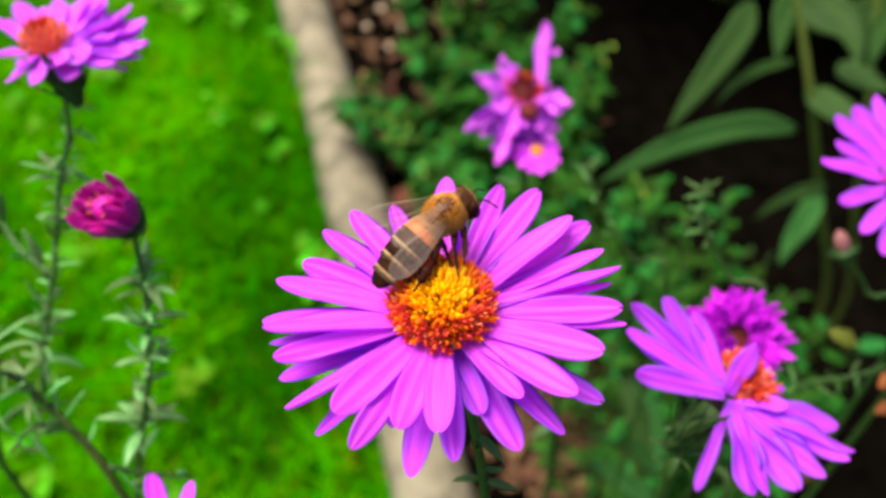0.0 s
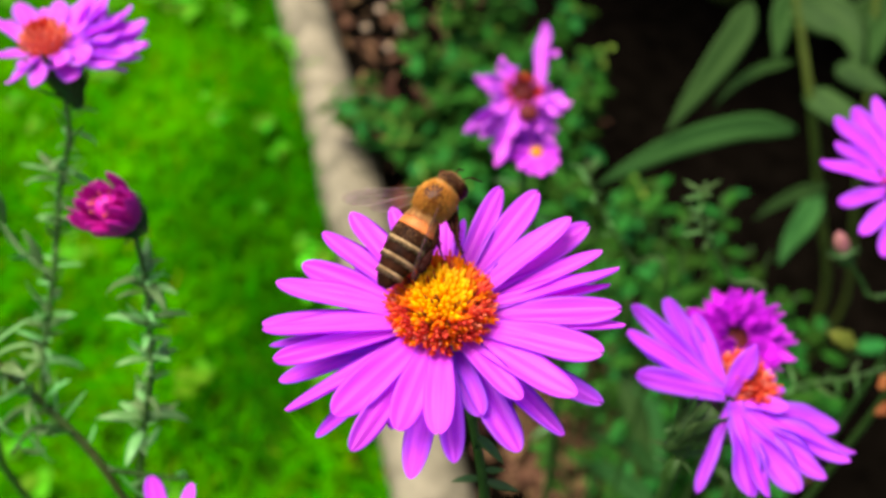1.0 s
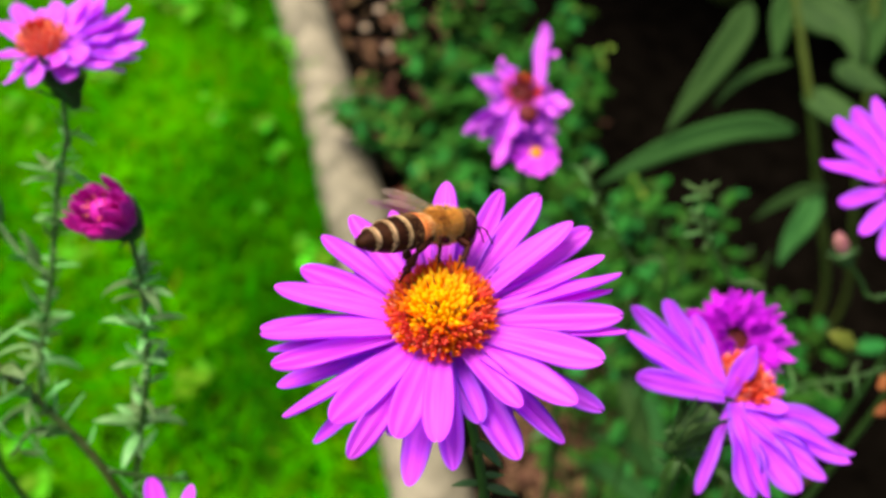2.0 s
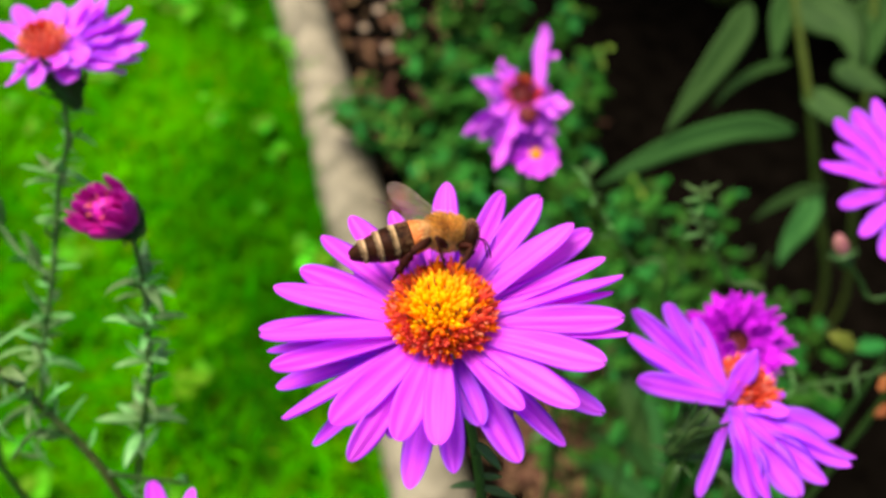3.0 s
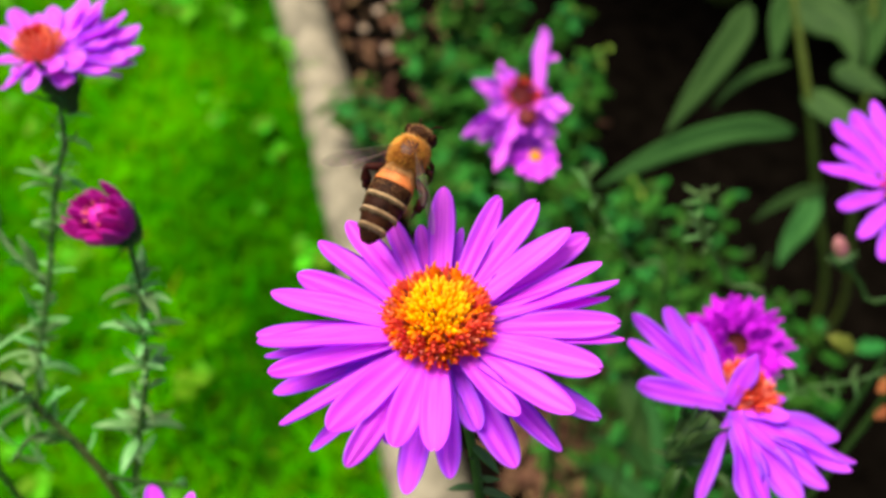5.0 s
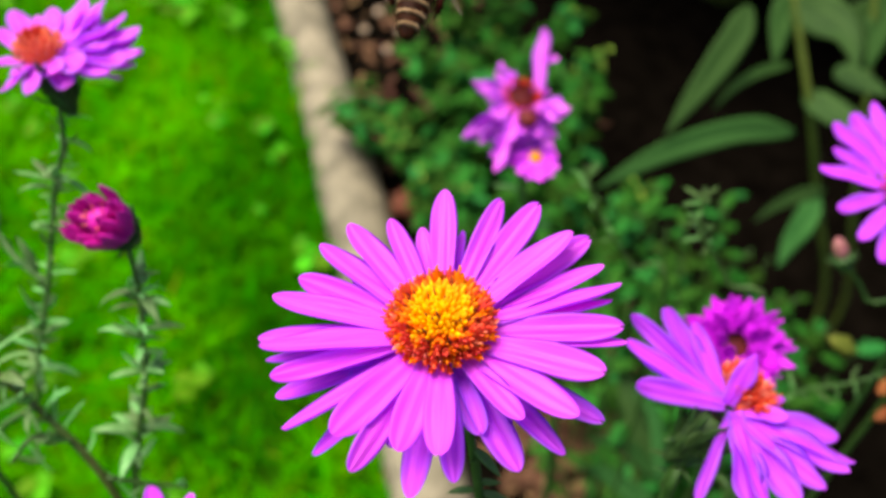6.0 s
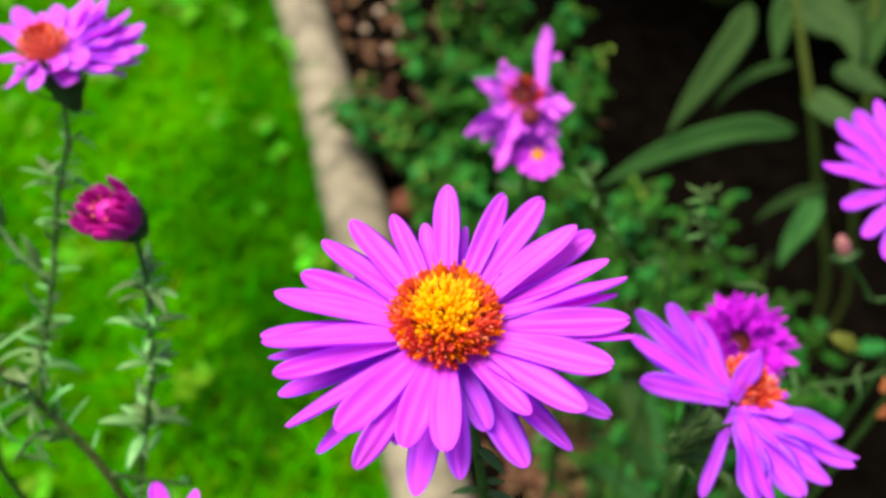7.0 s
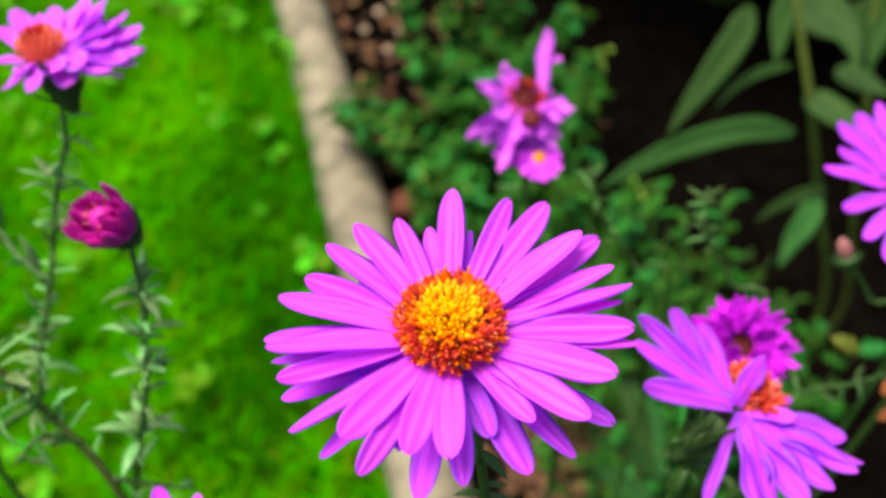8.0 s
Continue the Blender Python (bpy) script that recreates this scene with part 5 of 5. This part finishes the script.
# ---- what moves ----
def motions():
    walk(main, [
    (0, pose(0.04410, 0.05952, -0.00130, -1.335, -1.401, -0.530)),
    (0.5, pose(0.04443, 0.06475, -0.00123, -0.925, -1.432, -0.560)),
    (1, pose(0.04422, 0.06173, -0.00141, -1.184, -1.417, -0.410)),
    (1.5, pose(0.04772, 0.06416, -0.00086, -0.933, -1.679, -0.895)),
    (3, pose(0.03500, 0.06784, -0.00067, -0.624, -0.691, -0.675)),
    (3.5, pose(0.06019, 0.05212, 0.00042, -1.852, -2.746, -0.845)),
    (4, pose(0.04504, 0.05897, -0.00043, -1.334, -1.516, -0.560)),
    (4.5, pose(0.04175, 0.07083, -0.00046, -0.387, -1.237, -0.979)),
    (6, pose(0.03076, 0.07583, -0.00078, -0.006, -0.358, -0.235)),
    (6.5, pose(0.03498, 0.07089, -0.00029, -0.378, -0.714, -0.048)),
    (7, pose(0.02951, 0.06707, -0.00027, -0.669, -0.294, 0.387)),
    (7.5, pose(0.03370, 0.07977, 0.00027, 0.341, -0.630, -0.260)),
    (8, pose(0.02610, 0.07588, -0.00000, 0.044, -0.015, 0.000)),
    ])
    walk(corner, [
    (0, pose(-0.0759, 0.1119, 0.0000, 0.0000, 0.0000, 0)),
    (0.5, pose(-0.0759, 0.1119, 0.0000, -0.0096, 0.0227, 0)),
    (1, pose(-0.0759, 0.1119, 0.0000, -0.0165, 0.0063, 0)),
    (1.5, pose(-0.0759, 0.1119, 0.0000, -0.0235, -0.0359, 0)),
    (3, pose(-0.0759, 0.1119, 0.0000, -0.0675, -0.0231, 0)),
    (3.5, pose(-0.0759, 0.1119, 0.0000, -0.0282, -0.0945, 0)),
    (4, pose(-0.0759, 0.1119, 0.0000, -0.0242, -0.1161, 0)),
    (4.5, pose(-0.0759, 0.1119, 0.0000, -0.0648, -0.0735, 0)),
    (6, pose(-0.0759, 0.1119, 0.0000, -0.0351, -0.0747, 0)),
    (6.5, pose(-0.0759, 0.1119, 0.0000, -0.0333, -0.0870, 0)),
    (7, pose(-0.0759, 0.1119, 0.0000, -0.0426, -0.0673, 0)),
    (7.5, pose(-0.0759, 0.1119, 0.0000, -0.0824, -0.0980, 0)),
    (8, pose(-0.0759, 0.1119, 0.0000, -0.0926, -0.1431, 0)),
    ])
    walk(bud, [
    (0, pose(-0.0659, 0.1014, 0.0000, 0.0000, 0.0000, 0)),
    (0.5, pose(-0.0659, 0.1014, 0.0000, -0.0862, 0.0566, 0)),
    (1, pose(-0.0659, 0.1014, 0.0000, -0.0469, 0.0171, 0)),
    (1.5, pose(-0.0659, 0.1014, 0.0000, 0.0075, -0.0345, 0)),
    (3, pose(-0.0659, 0.1014, 0.0000, -0.0838, -0.0238, 0)),
    (3.5, pose(-0.0659, 0.1014, 0.0000, 0.0145, -0.0787, 0)),
    (4, pose(-0.0659, 0.1014, 0.0000, 0.0337, -0.1106, 0)),
    (4.5, pose(-0.0659, 0.1014, 0.0000, -0.0540, -0.0601, 0)),
    (6, pose(-0.0659, 0.1014, 0.0000, 0.0195, -0.0491, 0)),
    (6.5, pose(-0.0659, 0.1014, 0.0000, -0.0380, -0.0625, 0)),
    (7, pose(-0.0659, 0.1014, 0.0000, -0.0765, -0.0218, 0)),
    (7.5, pose(-0.0659, 0.1014, 0.0000, -0.0550, -0.0650, 0)),
    (8, pose(-0.0659, 0.1014, 0.0000, -0.0207, -0.1201, 0)),
    ])
    walk(side, [
    (0, pose(0.0552, 0.0871, 0.0000, 0.0000, 0.0000, 0)),
    (0.5, pose(0.0552, 0.0871, 0.0000, -0.0024, 0.0020, 0)),
    (1, pose(0.0552, 0.0871, 0.0000, -0.0024, 0.0043, 0)),
    (1.5, pose(0.0552, 0.0871, 0.0000, -0.0019, 0.0058, 0)),
    (3, pose(0.0552, 0.0871, 0.0000, 0.0122, 0.0023, 0)),
    (3.5, pose(0.0552, 0.0871, 0.0000, 0.0176, 0.0141, 0)),
    (4, pose(0.0552, 0.0871, 0.0000, 0.0074, 0.0123, 0)),
    (4.5, pose(0.0552, 0.0871, 0.0000, 0.0285, 0.0123, 0)),
    (6, pose(0.0552, 0.0871, 0.0000, 0.0086, 0.0025, 0)),
    (6.5, pose(0.0552, 0.0871, 0.0000, 0.0088, 0.0125, 0)),
    (7, pose(0.0552, 0.0871, 0.0000, -0.0017, -0.0003, 0)),
    (7.5, pose(0.0552, 0.0871, 0.0000, 0.0145, 0.0100, 0)),
    (8, pose(0.0552, 0.0871, 0.0000, 0.0134, 0.0088, 0)),
    ])
    walk(edge_flower, [
    (0, pose(0.1337, 0.1424, 0.0000, 0.0000, 0.0000, 0)),
    (0.5, pose(0.1337, 0.1424, 0.0000, 0.0075, 0.0113, 0)),
    (1, pose(0.1337, 0.1424, 0.0000, 0.0004, -0.0059, 0)),
    (1.5, pose(0.1337, 0.1424, 0.0000, -0.0072, 0.0015, 0)),
    (3, pose(0.1337, 0.1424, 0.0000, -0.0154, 0.0040, 0)),
    (3.5, pose(0.1337, 0.1424, 0.0000, -0.0248, 0.0042, 0)),
    (4, pose(0.1337, 0.1424, 0.0000, -0.0023, 0.0078, 0)),
    (4.5, pose(0.1337, 0.1424, 0.0000, -0.0441, 0.0015, 0)),
    (6, pose(0.1337, 0.1424, 0.0000, -0.0287, -0.0006, 0)),
    (6.5, pose(0.1337, 0.1424, 0.0000, -0.0290, -0.0106, 0)),
    (7, pose(0.1337, 0.1424, 0.0000, -0.0224, -0.0010, 0)),
    (7.5, pose(0.1337, 0.1424, 0.0000, -0.0467, -0.0056, 0)),
    (8, pose(0.1337, 0.1424, 0.0000, -0.0383, -0.0013, 0)),
    ])
    bee_rows = [
        (0, pose(0.00017, 0.05903, 0.73518, -0.3, -18.9, 27.7)),
        (0.5, pose(-0.00053, 0.05921, 0.73534, -1.9, -22.1, 36.8)),
        (0.8, pose(-0.00120, 0.05946, 0.73554, -2.9, -23.2, 41.1)),
        (1, pose(-0.00083, 0.06019, 0.73616, -5.0, -24.2, 45.4)),
        (1.15, pose(-0.00081, 0.06025, 0.73569, -10.1, -17.1, 44.6)),
        (1.3, pose(-0.00074, 0.06008, 0.73503, -14.5, -2.9, 43.8)),
        (1.5, pose(-0.00001, 0.05992, 0.73489, -36.7, 9.7, 25.9)),
        (1.7, pose(-0.00004, 0.05944, 0.73448, -41.8, 9.6, 19.6)),
        (2.25, pose(0.00001, 0.05902, 0.73413, -45.6, 8.1, 12.0)),
        (2.8, pose(-0.00006, 0.05883, 0.73396, -49.6, 7.0, 7.0)),
        (3, pose(0.00010, 0.05889, 0.73401, -49.8, 3.8, 3.0)),
        (3.3, pose(-0.00122, 0.05892, 0.73405, -49.9, 2.5, 4.6)),
        (3.5, pose(-0.00138, 0.05940, 0.73445, -48.1, 0.6, 6.8)),
        (3.6, pose(-0.00167, 0.05930, 0.73436, -48.2, -0.0, 7.6)),
        (3.8, pose(-0.00166, 0.05983, 0.73481, -48.3, -1.4, 7.7)),
        (4, pose(-0.00194, 0.06026, 0.73518, -46.3, -1.4, 7.7)),
        (4.2, pose(-0.00193, 0.06041, 0.73542, -40.8, -4.6, 11.6)),
        (4.3, pose(-0.00199, 0.06051, 0.73551, -31.8, -8.3, 16.3)),
        (4.5, pose(-0.00221, 0.06061, 0.73598, -23.1, -12.0, 21.1)),
        (4.6, pose(-0.00262, 0.06103, 0.73633, -12.6, -18.9, 31.2)),
        (4.7, pose(-0.00319, 0.06153, 0.73675, -1.6, -25.1, 42.3)),
        (4.95, pose(-0.00366, 0.06430, 0.73843, 8.7, -24.6, 57.0)),
        (5.3, pose(-0.00325, 0.07821, 0.73838, 9.9, -23.7, 68.5)),
        (5.8, pose(-0.00259, 0.09291, 0.73899, 4.4, -25.6, 80.1)),
        (5.9, pose(-0.00300, 0.09817, 0.73819, 5.1, -25.5, 79.1)),
        (6, pose(-0.00274, 0.10343, 0.73740, 6.5, -25.3, 76.9)),
        (6.1, pose(-0.00130, 0.10710, 0.73657, 11.9, -23.7, 68.6)),
        (6.2, pose(-0.00034, 0.10850, 0.73645, 13.2, -23.3, 66.5)),
        (6.3, pose(0.00022, 0.10957, 0.73604, 11.9, -23.7, 68.6)),
        (6.4, pose(0.00069, 0.11054, 0.73555, 9.3, -24.6, 72.7)),
        (6.5, pose(0.00111, 0.11139, 0.73496, 3.7, -25.7, 81.2)),
        (6.6, pose(0.00073, 0.11196, 0.73413, -0.9, -26.0, 94.1)),
        (6.7, pose(0.00057, 0.11195, 0.73413, -6.5, -25.3, 102.7)),
        (6.8, pose(0.00230, 0.11332, 0.73398, -7.9, -24.9, 104.8)),
        (6.9, pose(0.00376, 0.11512, 0.73419, -7.9, -24.9, 104.8)),
        (7.2, pose(0.01073, 0.12687, 0.73626, -2.3, -25.9, 96.3)),
        (8, pose(0.02225, 0.17028, 0.74678, 0.9, -26.0, 85.5))]
    walk(bee, bee_rows)
    # the abdomen curls down while it gathers, the head dips to the florets
    walk(bee_abdomen, [(t, pose(-0.0015, 0, -0.0001, 0, a, b)) for t, a, b in (
        (0, -8, 12), (0.5, -4, 7), (0.8, -5, 6), (1, -6, 7), (1.15, 8, 6), (1.3, 19, 13), (1.5, -2, 15), (1.7, -2, 21), (2.25, -6, 19), (2.8, -9, 17), (3, -16, 1), (3.3, -26, -1), (3.5, -29, 3), (3.6, -31, -20), (3.8, -53, -18), (4, -60, -21), (4.2, -32, -19), (4.3, -26, -4), (4.5, -16, 8), (4.6, -11, 9), (4.7, -6, 9), (4.95, -1, 4), (5.3, 2, 0), (5.8, 2, 0), (5.9, 2, 0), (6, 2, 0), (6.1, 2, 0), (6.2, 2, 0), (6.3, 2, 0), (6.4, 2, 0), (6.5, 2, 0), (6.6, 2, -0), (6.7, 2, -0), (6.8, 2, -0), (6.9, 2, -0), (7.2, 2, -0), (8, 2, 0))])
    walk(bee_skull, [(t, pose(0.0017, 0, 0.0002, 0, a, 0)) for t, a in (
        (0, 6), (0.5, 6), (0.8, 5), (1, 8), (1.15, 5), (1.3, 5), (1.5, 8), (1.7, 10), (2.25, 12), (2.8, 14), (3, 16), (3.3, 15), (3.5, 15), (3.6, 14), (3.8, 10), (4, 8), (4.2, 8), (4.3, 8), (4.5, 6), (4.6, 10), (4.7, 5), (4.95, 4), (5.3, 2), (5.8, 0), (5.9, 0), (6, 0), (6.1, 0), (6.2, 0), (6.3, 0), (6.4, 0), (6.5, 0), (6.6, 0), (6.7, 0), (6.8, 0), (6.9, 0), (7.2, 0), (8, 0))])
    walk(bee_wings[1], [
        (0, pose(0.00020, 0.00140, 0.00120, -74.3, 0.2, 162.8)),
        (0.5, pose(0.00020, 0.00140, 0.00120, -74.3, -7.9, 144.8)),
        (0.8, pose(0.00020, 0.00140, 0.00120, -73.8, -11.6, 134.4)),
        (1, pose(0.00020, 0.00140, 0.00120, -83.2, -11.4, 139.9)),
        (1.3, pose(0.00020, 0.00140, 0.00120, 78.5, -8.2, 127.2)),
        (1.5, pose(0.00020, 0.00140, 0.00120, 79.4, -8.6, 70.5)),
        (1.7, pose(0.00020, 0.00140, 0.00120, -92.9, -30.8, 111.1)),
        (2.25, pose(0.00020, 0.00140, 0.00120, 66.6, -25.9, 129.8)),
        (2.8, pose(0.00020, 0.00140, 0.00120, 42.8, -16.3, 143.9)),
        (3, pose(0.00020, 0.00140, 0.00120, -112.3, -25.2, 147.2)),
        (3.3, pose(0.00020, 0.00140, 0.00120, 36.0, -15.9, 154.2)),
        (3.5, pose(0.00020, 0.00140, 0.00120, 31.9, -9.8, 149.2)),
        (3.8, pose(0.00020, 0.00140, 0.00120, 80.9, -10.4, 124.2)),
        (4, pose(0.00020, 0.00140, 0.00120, -88.1, -12.4, 122.7)),
        (4.2, pose(0.00020, 0.00140, 0.00120, -73.5, -18.6, 121.2)),
        (4.5, pose(0.00020, 0.00140, 0.00120, 49.7, 17.5, 138.8)),
        (4.7, pose(0.00020, 0.00140, 0.00120, 67.1, 22.7, 151.0)),
        (4.95, pose(0.00020, 0.00140, 0.00120, -76.3, 17.7, 128.7)),
        (5.3, pose(0.00020, 0.00140, 0.00120, -74.7, -8.7, 111.9)),
        (5.8, pose(0.00020, 0.00140, 0.00120, -84.5, -16.8, 113.4)),
        (8, pose(0.00020, 0.00140, 0.00120, -84.8, -18.0, 108.6))])
    walk(bee_wings[-1], [
        (0, pose(0.00020, -0.00140, 0.00120, -55.2, 3.5, -164.3)),
        (0.5, pose(0.00020, -0.00140, 0.00120, -75.8, 2.8, -164.2)),
        (0.8, pose(0.00020, -0.00140, 0.00120, -98.8, 3.1, -161.1)),
        (1, pose(0.00020, -0.00140, 0.00120, 68.9, 4.7, -164.3)),
        (1.3, pose(0.00020, -0.00140, 0.00120, -120.3, 11.3, 171.4)),
        (1.5, pose(0.00020, -0.00140, 0.00120, -146.5, 6.5, 162.0)),
        (1.7, pose(0.00020, -0.00140, 0.00120, -151.7, -7.5, 153.7)),
        (2.25, pose(0.00020, -0.00140, 0.00120, -159.2, -10.2, 155.1)),
        (2.8, pose(0.00020, -0.00140, 0.00120, -167.7, -10.8, 157.8)),
        (3, pose(0.00020, -0.00140, 0.00120, -166.9, -11.6, 159.7)),
        (3.3, pose(0.00020, -0.00140, 0.00120, -169.2, -5.9, 167.0)),
        (3.5, pose(0.00020, -0.00140, 0.00120, -165.1, -6.5, 166.7)),
        (3.8, pose(0.00020, -0.00140, 0.00120, -167.5, -5.7, 170.8)),
        (4, pose(0.00020, -0.00140, 0.00120, -167.7, -5.5, 172.6)),
        (4.2, pose(0.00020, -0.00140, 0.00120, -159.6, -11.1, 163.6)),
        (4.5, pose(0.00020, -0.00140, 0.00120, -144.4, 11.5, -177.9)),
        (4.7, pose(0.00020, -0.00140, 0.00120, 66.1, 4.0, -170.8)),
        (4.95, pose(0.00020, -0.00140, 0.00120, -79.2, 0.0, -145.5)),
        (5.3, pose(0.00020, -0.00140, 0.00120, -61.9, -7.8, -132.5)),
        (5.8, pose(0.00020, -0.00140, 0.00120, -63.7, -8.4, -138.3)),
        (6.5, pose(0.00020, -0.00140, 0.00120, -63.9, -8.2, -139.2)),
        (8, pose(0.00020, -0.00140, 0.00120, -65.9, -7.2, -147.7))])
    # where each foot stands on the disc, in the garden's metres; after that the legs trail in flight
    feet = {
        ('hind', -1): ((0, -0.0032, 0.0509, 0.7318), (1.3, -0.0034, 0.0519, 0.7320), (1.5, -0.0039, 0.0531, 0.7319), (2.8, -0.0054, 0.0539, 0.7316), (3.3, -0.0055, 0.0544, 0.7318), (3.5, -0.0054, 0.0547, 0.7318), (4, -0.0053, 0.0548, 0.7324), (4.5, -0.0055, 0.0543, 0.7317), (4.7, -0.0051, 0.0530, 0.7329)),
        ('middle', -1): ((0, 0.0016, 0.0513, 0.7326), (1, 0.0029, 0.0531, 0.7321), (1.3, 0.0012, 0.0527, 0.7329), (1.5, -0.0019, 0.0539, 0.7328), (2.8, 0.0008, 0.0533, 0.7337), (3.3, -0.0007, 0.0546, 0.7333), (3.5, -0.0014, 0.0557, 0.7327), (4, -0.0012, 0.0554, 0.7330), (4.5, -0.0014, 0.0540, 0.7335), (4.7, -0.0012, 0.0548, 0.7333)),
        ('front', -1): ((0, 0.0022, 0.0537, 0.7325), (1, 0.0016, 0.0542, 0.7325), (1.5, 0.0012, 0.0539, 0.7329), (2.8, 0.0016, 0.0539, 0.7334), (3.3, 0.0008, 0.0548, 0.7330), (3.5, 0.0006, 0.0576, 0.7311), (4, 0.0011, 0.0548, 0.7330), (4.5, 0.0014, 0.0549, 0.7329), (4.7, -0.0008, 0.0561, 0.7326)),
        ('hind', 1): ((0, -0.0024, 0.0532, 0.7316), (1.3, -0.0021, 0.0540, 0.7317), (1.7, -0.0035, 0.0562, 0.7302), (2.8, -0.0039, 0.0560, 0.7310), (3.5, -0.0041, 0.0568, 0.7312), (4, -0.0040, 0.0569, 0.7319), (4.5, -0.0036, 0.0565, 0.7311), (4.7, -0.0038, 0.0565, 0.7312)),
        ('middle', 1): ((0, 0.0009, 0.0553, 0.7315), (1.5, -0.0005, 0.0570, 0.7306), (2.8, 0.0002, 0.0565, 0.7313), (3.5, -0.0006, 0.0575, 0.7317), (4, -0.0003, 0.0572, 0.7319), (4.5, -0.0006, 0.0572, 0.7317), (4.7, -0.0018, 0.0573, 0.7320)),
        ('front', 1): ((0, 0.0027, 0.0571, 0.7306), (1, 0.0023, 0.0575, 0.7306), (1.5, 0.0022, 0.0567, 0.7304), (2.8, 0.0025, 0.0564, 0.7313), (3.5, 0.0011, 0.0576, 0.7320), (4, 0.0016, 0.0572, 0.7320), (4.5, 0.0009, 0.0574, 0.7319), (4.7, -0.0009, 0.0576, 0.7322))}
    for (name, s), (upper, lower, hip, thigh, shin) in bee_legs.items():
        stands = feet[name, s]
        uppers, lowers = [], []
        for t, m in bee_rows:
            if t <= 4.7:
                place = [float(np.interp(t, [f[0] for f in stands], [f[i] for f in stands])) for i in (1, 2, 3)]
                reach = m.inverted() @ Vector(place) - hip
                pole = Vector({"hind": (-0.8, s * 0.9, -0.3), "middle": (-0.5, s * 0.7, 0.3), "front": (0.9, s * 0.5, 0.3)}[name])
            else:
                reach = Vector((-0.0034 if name == "hind" else -0.0010, s * 0.0012, -0.0026))
                pole = Vector((-0.3, s * 0.9, 0.5))
            far = min(max(reach.length, abs(shin - thigh) * 1.1), (thigh + shin) * 0.99)
            way = reach.normalized()
            bend = math.acos((thigh ** 2 + far ** 2 - shin ** 2) / (2 * thigh * far))
            side_way = (pole - way * pole.dot(way)).normalized()
            knee = (way * math.cos(bend) + side_way * math.sin(bend)) * thigh
            first = facing(knee, side_way, hip)
            second = facing(way * far - knee, side_way, hip + knee)
            uppers.append((t, first))
            lowers.append((t, first.inverted() @ second))
        walk(upper, uppers)
        walk(lower, lowers)


motions()
